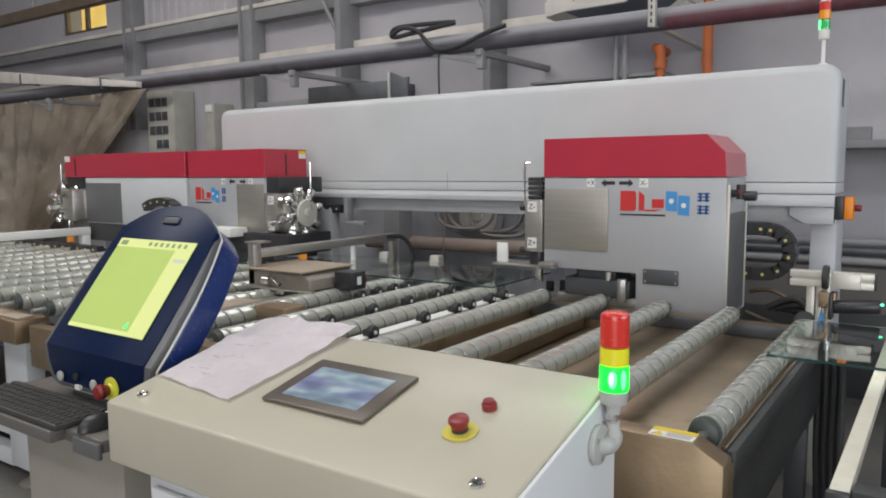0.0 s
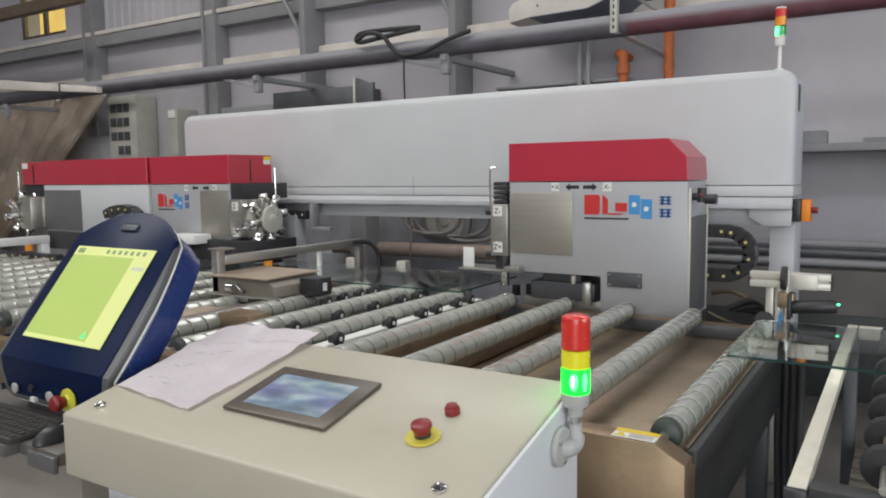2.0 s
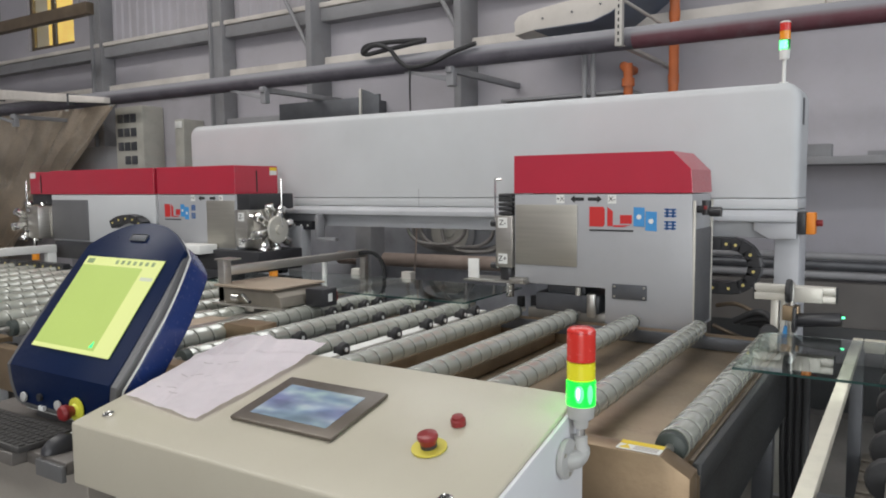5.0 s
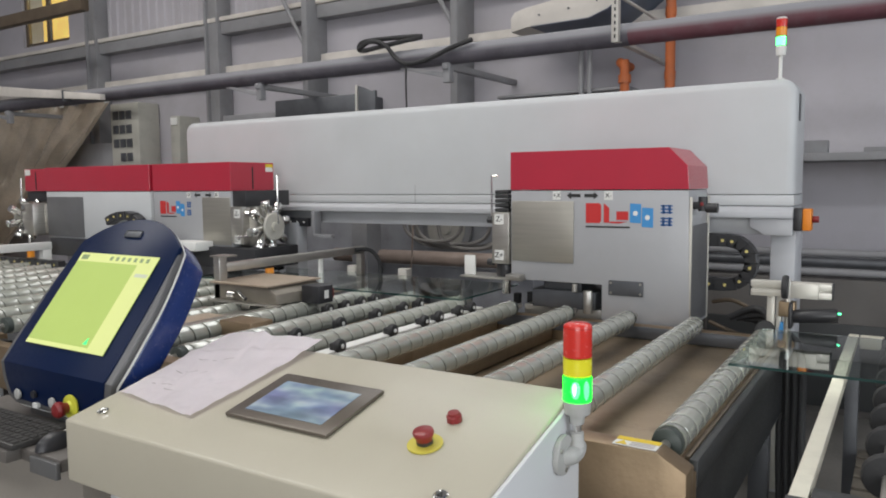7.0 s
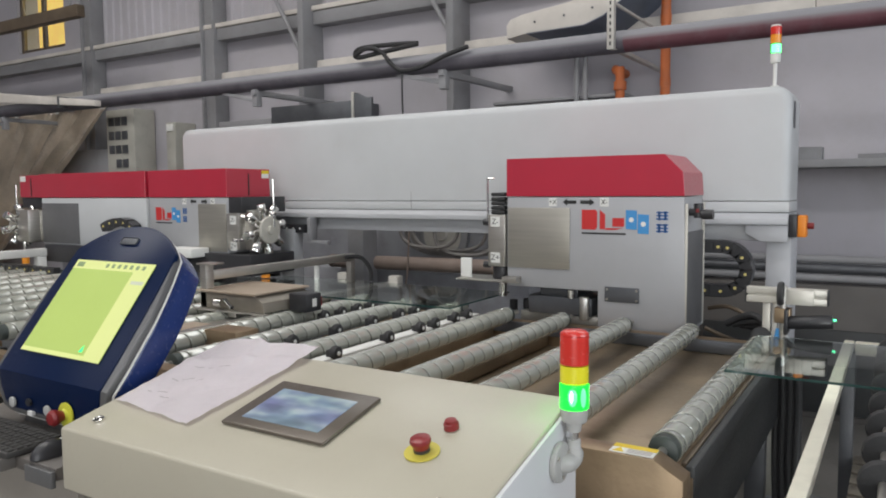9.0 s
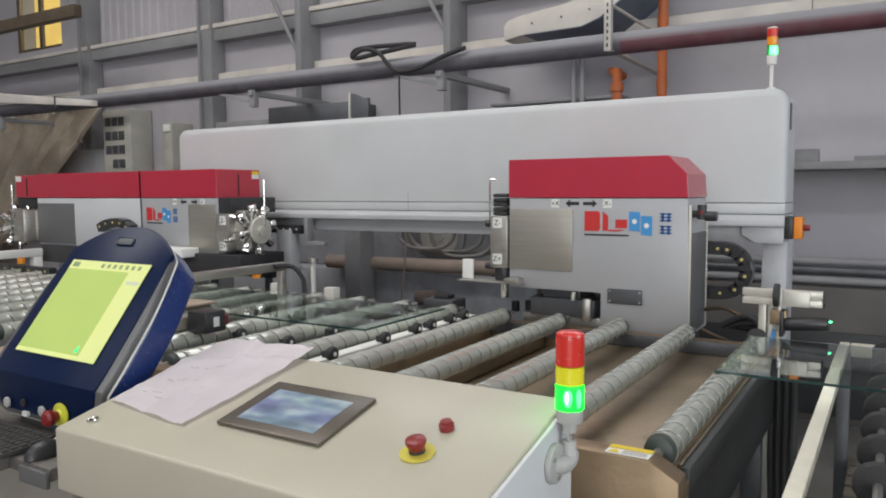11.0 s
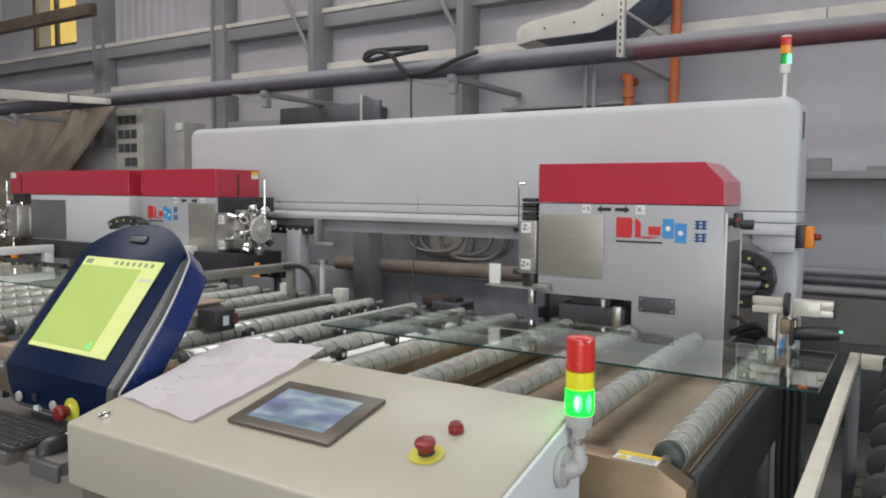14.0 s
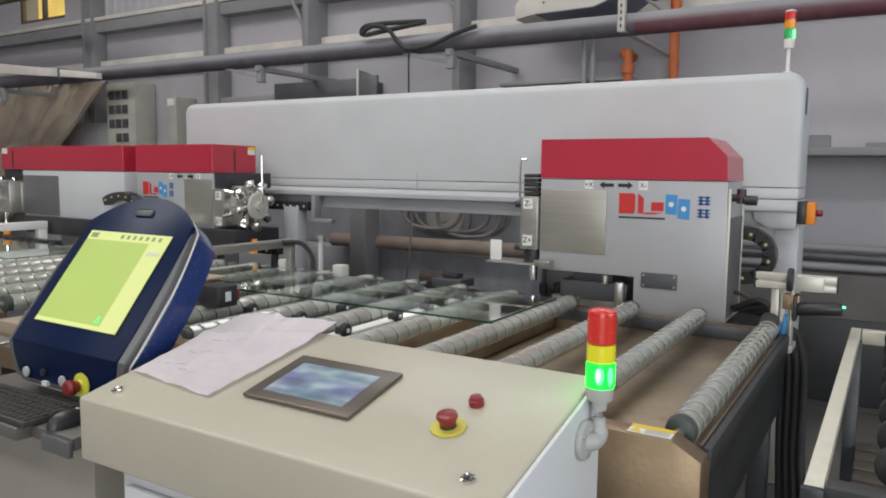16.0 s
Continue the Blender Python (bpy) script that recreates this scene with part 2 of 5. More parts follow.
def hmi_mat():
    m = mat("hmi_display", (0.4, 0.45, 0.6), 0.2, vary=0.0, bump=0.0)
    n, l = m.node_tree.nodes, m.node_tree.links
    b = n["Principled BSDF"]
    tc = n.new("ShaderNodeTexCoord")
    mp = n.new("ShaderNodeMapping")
    mp.inputs["Scale"].default_value = (14, 26, 26)
    nz = n.new("ShaderNodeTexNoise")
    nz.inputs["Scale"].default_value, nz.inputs["Detail"].default_value = 1.0, 1.5
    cr = n.new("ShaderNodeValToRGB")
    e = cr.color_ramp.elements
    e[0].position, e[0].color = 0.30, (0.12, 0.15, 0.21, 1)
    e[1].position, e[1].color = 0.72, (0.33, 0.40, 0.42, 1)
    mid = e.new(0.5)
    mid.color = (0.18, 0.23, 0.31, 1)
    l.new(tc.outputs["Object"], mp.inputs[0])
    l.new(mp.outputs[0], nz.inputs["Vector"])
    l.new(nz.outputs["Fac"], cr.inputs[0])
    tint = n.new("ShaderNodeTexNoise")
    tint.inputs["Scale"].default_value = 0.6
    l.new(mp.outputs[0], tint.inputs["Vector"])
    mx = n.new("ShaderNodeMix")
    mx.data_type = "RGBA"
    mx.blend_type = "OVERLAY"
    mx.inputs[0].default_value = 0.22
    l.new(cr.outputs[0], mx.inputs[6])
    l.new(tint.outputs["Color"], mx.inputs[7])
    l.new(mx.outputs[2], b.inputs["Base Color"])
    l.new(mx.outputs[2], b.inputs["Emission Color"])
    b.inputs["Emission Strength"].default_value = 0.27
    return m


def pale_on_top(m, colour, low, high):
    """A paler tone, in patches, on the upward side of a material's surface."""
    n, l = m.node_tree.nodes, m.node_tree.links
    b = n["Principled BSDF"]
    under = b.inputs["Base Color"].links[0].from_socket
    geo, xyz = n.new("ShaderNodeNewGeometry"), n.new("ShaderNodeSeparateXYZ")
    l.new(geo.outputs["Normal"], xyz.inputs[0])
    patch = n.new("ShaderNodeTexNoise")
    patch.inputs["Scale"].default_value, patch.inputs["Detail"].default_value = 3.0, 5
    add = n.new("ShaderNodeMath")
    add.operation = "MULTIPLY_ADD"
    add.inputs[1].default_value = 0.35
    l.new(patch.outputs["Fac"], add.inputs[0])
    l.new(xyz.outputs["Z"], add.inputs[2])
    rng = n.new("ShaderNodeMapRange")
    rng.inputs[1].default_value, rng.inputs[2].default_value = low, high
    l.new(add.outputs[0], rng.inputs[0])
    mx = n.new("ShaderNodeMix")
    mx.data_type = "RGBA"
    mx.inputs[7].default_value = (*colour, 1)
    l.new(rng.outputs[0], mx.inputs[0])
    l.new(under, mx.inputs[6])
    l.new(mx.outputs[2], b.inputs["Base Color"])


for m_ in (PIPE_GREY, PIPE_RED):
    pale_on_top(m_, (0.26, 0.26, 0.28), 0.0, 0.6)
HMI_SCREEN = hmi_mat()
SKIRT = mat("dark_wet_steel", (0.030, 0.032, 0.033), 0.5, vary=0.2, scale=5, bump=0.05, dirt=0.3, dirt_colour=(0.05, 0.045, 0.038))
SLAT = mat("brown_deck_slat", (0.13, 0.112, 0.088), 0.55, vary=0.2, scale=6, bump=0.06, dirt=0.35, dirt_colour=(0.05, 0.045, 0.04))
KEY_TOP = mat("grey_black_keys", (0.040, 0.038, 0.036), 0.55, vary=0.15, bump=0.02)
# Darkened steel; the far plate's dark reflection is put into its colour.
DARK_PANEL = mat("dark_steel_panel", (0.16, 0.16, 0.165), 0.5, metal=0.3, vary=0.06, bump=0.02)
for m_, level in ((NAVY, 0.09), (TRIM, 0.25), (BLUE, 0.35)):
    m_.node_tree.nodes["Principled BSDF"].inputs["Specular IOR Level"].default_value = level
ROLLER.node_tree.nodes["Principled BSDF"].inputs["Coat Roughness"].default_value = 0.04
ROLLER.node_tree.nodes["Principled BSDF"].inputs["Coat IOR"].default_value = 1.75


# ---- building helpers ----
def thing(name, at, label, category, group="", kind=""):
    ob = new(name)
    ob.location = at
    ob.empty_display_size = 0.05
    return tagged(ob, label, category, group, kind)


def base_of(ob):
    p = Vector((0, 0, 0))
    while ob:
        p += ob.location
        ob = ob.parent
    return p


def mesh_from(bm, name, material, smooth=35):
    bmesh.ops.recalc_face_normals(bm, faces=bm.faces[:])
    me = bpy.data.meshes.new(name)
    bm.to_mesh(me)
    bm.free()
    me.materials.append(material)
    if smooth:
        me.polygons.foreach_set("use_smooth", [True] * len(me.polygons))
        me.set_sharp_from_angle(angle=radians(smooth))
    return me


def part(name, bm, material, parent=None, label="", origin=None, smooth=35):
    """One mesh, given in the world's metres, as a part of parent (or a thing of its own)."""
    b = Vector(origin) if origin is not None else (base_of(parent) if parent else Vector((0, 0, 0)))
    bmesh.ops.translate(bm, verts=bm.verts[:], vec=-b)
    ob = new(name, mesh_from(bm, name, material, smooth))
    if parent:
        ob.parent = parent
        ob.location = b - base_of(parent)
    else:
        ob.location = b
    if label:
        ob["label"] = label
    return ob


def box(x0, x1, y0, y1, z0, z1, bevel=0.004, bm=None, seg=2):
    own = bmesh.new()
    bmesh.ops.create_cube(own, size=1.0)
    bmesh.ops.scale(own, verts=own.verts[:], vec=(x1 - x0, y1 - y0, z1 - z0))
    bmesh.ops.translate(own, verts=own.verts[:], vec=((x0 + x1) / 2, (y0 + y1) / 2, (z0 + z1) / 2))
    if bevel:
        bmesh.ops.bevel(own, geom=own.edges[:], offset=bevel, segments=seg, affect="EDGES", profile=0.5)
    return join(bm, own)


def join(bm, own):
    if bm is None:
        return own
    me = bpy.data.meshes.new("tmp")
    own.to_mesh(me)
    own.free()
    bm.from_mesh(me)
    bpy.data.meshes.remove(me)
    return bm


def cyl(p0, p1, r, seg=20, bm=None, r2=None, bevel=0.0):
    own = bmesh.new()
    p0, p1 = Vector(p0), Vector(p1)
    d = p1 - p0
    bmesh.ops.create_cone(own, cap_ends=True, segments=seg, radius1=r, radius2=r if r2 is None else r2, depth=d.length)
    if bevel:
        rim = [e for e in own.edges if abs(e.verts[0].co.z - e.verts[1].co.z) < 1e-6]
        bmesh.ops.bevel(own, geom=rim, offset=bevel, segments=2, affect="EDGES", profile=0.5)
    m = Matrix.Translation((p0 + p1) / 2) @ d.to_track_quat("Z", "Y").to_matrix().to_4x4()
    bmesh.ops.transform(own, matrix=m, verts=own.verts[:])
    return join(bm, own)


def prism(outline, axis, a0, a1, bevel=0.0, bm=None, seg=2):
    """A profile of 2D points, drawn out along an axis: x takes (y, z), y takes (x, z), z takes (x, y)."""
    own = bmesh.new()
    put = {"x": lambda p, a: (a, p[0], p[1]), "y": lambda p, a: (p[0], a, p[1]), "z": lambda p, a: (p[0], p[1], a)}[axis]
    lo = [own.verts.new(put(p, a0)) for p in outline]
    hi = [own.verts.new(put(p, a1)) for p in outline]
    own.faces.new(lo)
    own.faces.new(hi)
    for i in range(len(lo)):
        own.faces.new((lo[i], lo[i - 1], hi[i - 1], hi[i]))
    bmesh.ops.recalc_face_normals(own, faces=own.faces[:])
    if bevel:
        bmesh.ops.bevel(own, geom=own.edges[:], offset=bevel, segments=seg, affect="EDGES", profile=0.5)
    return join(bm, own)


def tube(points, r, seg=10, bm=None, closed=False):
    """A round tube through points, smoothed."""
    pts = [Vector(p) for p in points]
    fine = []
    n = len(pts)
    for i in range(n if closed else n - 1):
        a, b, c, d = (pts[(i + k) % n] if closed else pts[min(max(i + k, 0), n - 1)] for k in (-1, 0, 1, 2))
        for s in range(6):
            t = s / 6
            fine.append(0.5 * ((2 * b) + (c - a) * t + (2 * a - 5 * b + 4 * c - d) * t * t + (3 * b - a - 3 * c + d) * t ** 3))
    if not closed:
        fine.append(pts[-1])
    own = bmesh.new()
    rings, up = [], Vector((0.13, 0.21, 0.97))
    m = len(fine)
    for i, p in enumerate(fine):
        d = (fine[(i + 1) % m] - fine[i - 1]) if closed else (fine[min(i + 1, m - 1)] - fine[max(i - 1, 0)])
        d.normalize()
        side = d.cross(up).normalized()
        over = side.cross(d)
        rings.append([own.verts.new(p + r * (math.cos(k * math.tau / seg) * side + math.sin(k * math.tau / seg) * over)) for k in range(seg)])
    for i in range(m if closed else m - 1):
        a, b = rings[i], rings[(i + 1) % m]
        for k in range(seg):
            own.faces.new((a[k], a[k - 1], b[k - 1], b[k]))
    if not closed:
        own.faces.new(rings[0])
        own.faces.new(rings[-1])
    return join(bm, own)


def lathe(profile, at, axis=(0, 0, 1), seg=28, bm=None):
    """Points (r, h) turned round an axis through at."""
    own = bmesh.new()
    rings = []
    for r, h in profile:
        rings.append([own.verts.new((r * math.cos(k * math.tau / seg), r * math.sin(k * math.tau / seg), h)) for k in range(seg)])
    for a, b in zip(rings, rings[1:]):
        for k in range(seg):
            own.faces.new((a[k], a[k - 1], b[k - 1], b[k]))
    own.faces.new(rings[0])
    own.faces.new(rings[-1])
    m = Matrix.Translation(at) @ Vector(axis).to_track_quat("Z", "Y").to_matrix().to_4x4()
    bmesh.ops.transform(own, matrix=m, verts=own.verts[:])
    return join(bm, own)


def letters(text, size, m, material, parent, name="lettering"):
    """Raised letters of the built-in font as a mesh; m takes the text's plane to the world."""
    cu = bpy.data.curves.new(name, "FONT")
    cu.body, cu.size, cu.extrude, cu.align_x, cu.align_y = text, size, 0.0004, "CENTER", "CENTER"
    tmp = new(name, cu)
    bpy.context.view_layer.update()
    me = bpy.data.meshes.new_from_object(tmp.evaluated_get(bpy.context.evaluated_depsgraph_get()))
    bpy.data.objects.remove(tmp)
    bpy.data.curves.remove(cu)
    me.transform(Matrix.Translation(-base_of(parent)) @ m)
    me.materials.clear()
    me.materials.append(material)
    ob = new(name, me)
    ob.parent = parent
    return ob


# ---- the hall ----
def structure(name, bm, material, label, category):
    return tagged(part(name, bm, material), label, category, "", "structure")


structure("floor", box(-13, 6, -6.5, 6.2, -0.2, 0.0, 0), CONCRETE, "worn dusty grey concrete hall floor", "floor")
back_wall = structure("wall_north", box(-13, 6, 5.8, 6.1, 0, 3.3, 0), WALL, "pale grey painted hall wall with stains", "wall")
upper = box(-13, -10.5, 5.8, 6.1, 3.3, 6.5, 0)
# Unseen opening from 4.7 to 5.9, left for the added glint lamp.
box(-9.4, 6, 5.8, 6.1, 3.3, 4.7, 0, upper)
box(-9.4, 6, 5.8, 6.1, 5.9, 6.5, 0, upper)
box(0.4, 6, 5.8, 6.1, 4.7, 5.9, 0, upper)
box(-9.4, -4.8, 5.8, 6.1, 4.7, 5.9, 0, upper)
box(-10.5, -9.4, 5.8, 6.1, 4.9, 6.5, 0, upper)
box(-10.5, -9.4, 5.8, 6.1, 3.3, 3.5, 0, upper)
part("upper_wall", upper, WALL, back_wall)
sheet = bmesh.new()
for k in range(64):
    x = -8.85 + 0.15 * k
    prism([(x, 5.8), (x + 0.02, 5.783), (x + 0.05, 5.783), (x + 0.07, 5.8)], "z", 3.34, 4.7, 0, sheet)
part("corrugated_sheet", sheet, WALL, back_wall)
structure("wall_west", box(-13.2, -13, -6.5, 6.2, 0, 6.5, 0), WALL, "pale grey painted hall wall", "wall")
ew = box(6, 6.2, -6.5, -0.6, 0, 6.5, 0)
box(6, 6.2, 3.8, 6.2, 0, 6.5, 0, ew)
box(6, 6.2, -0.6, 3.8, 0, 1.4, 0, ew)
box(6, 6.2, -0.6, 3.8, 3.8, 6.5, 0, ew)
structure("wall_east", ew, WALL, "pale grey painted hall wall", "wall")
south = box(-13, -0.3, -6.4, -6.1, 0, 6.5, 0)
box(4.7, 6, -6.4, -6.1, 0, 6.5, 0, south)
box(-0.3, 4.7, -6.4, -6.1, 4.2, 6.5, 0, south)
structure("wall_south", south, WALL, "pale grey hall wall with an assumed, unseen open doorway", "wall")
roof = box(-13, 6, -6.5, -4.2, 6.5, 6.6, 0)
for y0, y1 in ((-2.6, 0.4), (2.0, 6.2)):
    box(-13, 6, y0, y1, 6.5, 6.6, 0, roof)
for y0, y1 in ((-4.2, -2.6), (0.4, 2.0)):
    box(-13, -9.6, y0, y1, 6.5, 6.6, 0, roof)
    box(3.4, 6, y0, y1, 6.5, 6.6, 0, roof)
structure("ceiling", roof, ROOF, "grey sheet roof with two long skylight openings", "ceiling")
# window high in the wall, with sunlit ground behind it
win = thing("window_1", (-10.2, 5.55, 3.3), "warm sunlit window high in the hall wall", "window", "", "structure")
fr = bmesh.new()
for x in (-10.5, -9.98, -9.45):
    box(x, x + 0.05, 5.84, 5.90, 3.5, 4.9, 0.004, fr)
for z in (3.5, 3.84, 4.30, 4.85):
    box(-10.5, -9.4, 5.845, 5.895, z, z + 0.05, 0.004, fr)
part("window_frame", fr, DARK_BROWN, win)
for x in (-10.445, -9.925):
    for z, h in ((3.555, 0.28), (3.895, 0.40), (4.355, 0.49)):
        g = part("pane", box(x, x + 0.46, 5.867, 5.873, z, z + h, 0), GLASS, win)
        g.visible_shadow = False
structure("backdrop", box(-14.5, -8.9, 6.6, 6.62, 2.6, 5.4, 0), WINDOW_GLOW, "sunlit yellow ground outside the window", "backdrop")

# wall posts, rails and ledges
post = thing("wall_column", (-6.36, 5.4, 0), "grey steel hall column against the wall", "column", "hall columns")
cb = box(-6.56, -6.53, 5.60, 5.79, 0, 6.5, 0.004)
box(-6.37, -6.34, 5.60, 5.79, 0, 6.5, 0.004, cb)
box(-6.53, -6.37, 5.64, 5.67, 0, 6.5, 0.003, cb)
part("column_profile", cb, WALL_POST, post)
copy_thing(post, pose(-8.55, 5.4, 0))
copy_thing(post, pose(1.3, 5.4, 0))
for x in (-5.0, -3.3):
    rib = thing("wall_rib", (x, 5.46, 0), "slim grey steel rail upright on the wall", "wall rail", "wall rails")
    part("rib_profile", box(x - 0.035, x + 0.035, 5.5, 5.8, 2.2, 6.5, 0.004), WALL_POST, rib)
    part("brace", tube([(x - 0.03, 5.52, 2.95), (x - 0.35, 5.52, 3.5)], 0.022), WALL_POST, rib)
lg = thing("wall_ledge", (-3.5, 5.45, 2.86), "dusty pale ledge running along the hall wall", "ledge", "wall ledges")
for k in range(3):
    part("ledge_board", box(-12.5 + 6 * k, -6.503 + 6 * k, 5.70, 5.8, 2.70, 2.868, 0.012), PALE_DUST, lg)
gt = thing("wall_girt", (-3.5, 5.45, 3.2), "blue-grey steel wall girt with a pale dusty flange", "girt")
for k in range(3):
    part("web", box(-12.5 + 6 * k, -6.503 + 6 * k, 5.65, 5.8, 3.205, 3.335, 0.006), WALL_POST, gt)
    part("flange", box(-12.5 + 6 * k, -6.503 + 6 * k, 5.63, 5.8, 3.338, 3.385, 0.006), PALE_DUST, gt, "pale dusty flange")
sk = thing("conduit", (-2.3, 5.44, 2.27), "thin grey cable conduit on the wall", "conduit")
part("conduit_bar", box(-2.86, -1.75, 5.46, 5.80, 2.262, 2.285, 0.003), WALL_POST, sk)
for x in (-2.12, -2.05):
    rs = thing("riser_pipe", (x, 5.44, 0), "thin grey riser pipe on the wall", "pipe", "riser pipes")
    part("riser", cyl((x, 5.44, 0.0), (x, 5.44, 2.62), 0.02, 10), WALL_POST, rs)

# the red pipe and its brackets
rp = thing("fire_pipe", (-3, 4.72, 2.5), "long dusty grey and dark red pipe along the hall", "pipe")
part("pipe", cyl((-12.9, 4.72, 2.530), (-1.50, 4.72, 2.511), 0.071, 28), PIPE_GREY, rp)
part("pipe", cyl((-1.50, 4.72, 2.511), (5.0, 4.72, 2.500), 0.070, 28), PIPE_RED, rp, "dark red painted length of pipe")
for x in (-8.9, -4.8, -2.87, 1.6):
    z = 2.512
    bk = bmesh.new()
    box(x - 0.025, x + 0.025, 4.66, 5.8, z - 0.105, z - 0.06, 0.004, bk)
    box(x - 0.03, x + 0.03, 4.68, 4.74, z - 0.20, z - 0.05, 0.004, bk)
    prism([(x, z - 0.17), (x - 0.42, z - 0.07), (x - 0.42, z - 0.045), (x, z - 0.13)], "y", 4.69, 4.73, 0.002, bk)
    part("pipe_bracket", bk, WALL_POST, rp)
sl = thing("slotted_angle", (-1.53, 4.6, 2.4), "galvanised slotted steel angle bracket on the pipe", "bracket")
sb = box(-1.587, -1.543, 4.60, 4.604, 2.45, 2.86, 0.001)
box(-1.547, -1.543, 4.604, 4.645, 2.45, 2.86, 0.001, sb)
part("angle", sb, GALV, sl)
ar = box(-1.585, -1.581, 4.606, 5.8, 2.455, 2.50, 0.001)
box(-1.581, -1.54, 4.606, 5.8, 2.455, 2.459, 0.001, ar)
part("arm", ar, GALV, sl)
part("stay", tube([(-1.55, 4.62, 2.74), (-1.52, 5.2, 2.72), (-1.50, 5.8, 2.70)], 0.011), GALV, sl)
for k in range(9):
    part("slot", box(-1.569, -1.559, 4.597, 4.6, 2.475 + k * 0.042, 2.497 + k * 0.042, 0), INK, sl)

# orange gas pipes
op = thing("orange_pipe", (-1.437, 5.42, 0), "orange painted upright pipe on the wall", "pipe", "orange pipes")
part("pipe", cyl((-1.437, 5.42, 0.0), (-1.437, 5.42, 3.4), 0.035, 16), ORANGE_PIPE, op)
for z in (2.3, 2.75):
    part("coupling", cyl((-1.437, 5.42, z), (-1.437, 5.42, z + 0.06), 0.039, 16), ORANGE_PIPE, op)
o2 = thing("orange_pipe", (-1.78, 5.42, 0), "orange painted pipe with an elbow at its top", "pipe", "orange pipes")
part("pipe", tube([(-1.77, 5.42, 0.0), (-1.77, 5.42, 1.2), (-1.77, 5.42, 2.36), (-1.785, 5.43, 2.43), (-1.83, 5.5, 2.465), (-1.85, 5.6, 2.47), (-1.85, 5.8, 2.47)], 0.034, 14), ORANGE_PIPE, o2)
part("elbow_collar", cyl((-1.77, 5.42, 2.30), (-1.77, 5.42, 2.36), 0.047, 14), ORANGE_PIPE, o2)

# galvanised duct
du = thing("air_duct", (-2.0, 5.2, 2.8), "pale galvanised sheet duct curving upwards", "duct")
top_line = [(-2.573, 2.713), (-2.578, 2.816), (-2.545, 2.858), (-2.451, 2.883), (-2.236, 2.909), (-2.058, 2.928), (-1.917, 2.984), (-1.824, 3.097), (-1.767, 3.378), (-1.749, 3.94)]
low_line = [(-1.402, 3.94), (-1.43, 3.378), (-1.496, 3.097), (-1.589, 2.956), (-1.711, 2.867), (-1.814, 2.797), (-1.955, 2.75), (-2.198, 2.745), (-2.414, 2.741)]
part("duct_shell", prism(top_line + low_line, "y", 5.15, 5.78, 0.005), PALE_DUST, du)
# thin sheet along the duct's bottom, with the shade there as its colour
under = low_line + [(x + 0.004, z - 0.006) for x, z in reversed(low_line)]
part("underside", prism(under, "y", 5.152, 5.778), DUCT_SHADE, du, "underside with its shade painted dark blue-grey")
for x, z in ((-2.339, 2.816), (-2.105, 2.834), (-1.889, 2.862)):
    part("rivet", cyl((x, 5.142, z), (x, 5.152, z), 0.008, 8), DARK_STEEL, du)

# cable hank on the pipe
ck = thing("cable_hank", (-3.6, 4.7, 2.6), "hank of black cable hung over the pipe", "cable")
part("loop", tube([(-3.64, 4.63, 2.625), (-3.58, 4.62, 2.668), (-3.35, 4.62, 2.67), (-3.05, 4.63, 2.655), (-3.2, 4.62, 2.635), (-3.45, 4.61, 2.61), (-3.58, 4.61, 2.60)], 0.018, closed=True), RUBBER, ck)
part("loop", tube([(-3.62, 4.60, 2.61), (-3.5, 4.59, 2.655), (-3.36, 4.59, 2.62), (-3.27, 4.60, 2.52), (-3.17, 4.60, 2.462), (-3.0, 4.61, 2.475), (-2.8, 4.62, 2.54), (-2.62, 4.63, 2.585)], 0.017), RUBBER, ck)
part("tail", tube([(-3.17, 4.60, 2.46), (-3.18, 4.61, 2.3), (-3.18, 4.62, 2.0), (-3.19, 4.65, 1.6)], 0.007), RUBBER, ck)

# dark long box behind the portal
db = thing("dark_housing", (-4.6, 5.1, 2.1), "dark grey steel housing on the wall behind the portal", "housing")
part("housing_body", box(-5.32, -4.28, 5.4, 5.8, 1.95, 2.40, 0.01), DARK_STEEL, db)
part("end_flap", prism([(-3.75, 1.9), (-3.75, 2.36), (-3.70, 2.345), (-3.62, 2.31), (-3.58, 2.315), (-3.58, 1.9)], "y", 4.75, 4.78, 0.002), DARK_STEEL, db)
part("flap_arm", box(-3.72, -3.66, 4.78, 5.8, 1.98, 2.04, 0.002), DARK_STEEL, db)
part("grey_end", box(-6.1, -5.34, 5.42, 5.8, 1.95, 2.30, 0.01), WALL_POST, db)
part("flap_edge", box(-3.775, -3.755, 4.74, 4.79, 1.9, 2.365, 0.002), GALV, db)

# meter cabinet, tarpaulin, left clutter
mc = thing("meter_cabinet", (-7.9, 5.3, 0), "tall beige cabinet with rows of dark square windows", "cabinet")
part("cabinet_body", box(-8.15, -7.62, 5.5, 5.79, 0, 2.55, 0.01), BEIGE_BOX, mc)
for r in range(4):
    for c in range(3):
        if r == 3 and c == 0:
            continue
        x, z = -8.09 + c * 0.125, 2.36 - r * 0.165
        part("square_window", box(x, x + 0.095, 5.485, 5.499, z, z + 0.10, 0.003), DARK_STEEL, mc)
gp = thing("grey_cabinet", (-8.6, 5.2, 0), "tall blue-grey steel cupboard", "cabinet")
part("cabinet_body", box(-9.3, -8.2, 5.55, 5.79, 0, 2.1, 0.01), WALL_POST, gp)
ec = thing("switch_box", (-6.95, 5.35, 1.6), "slim grey switch boxes on the wall", "switch box")
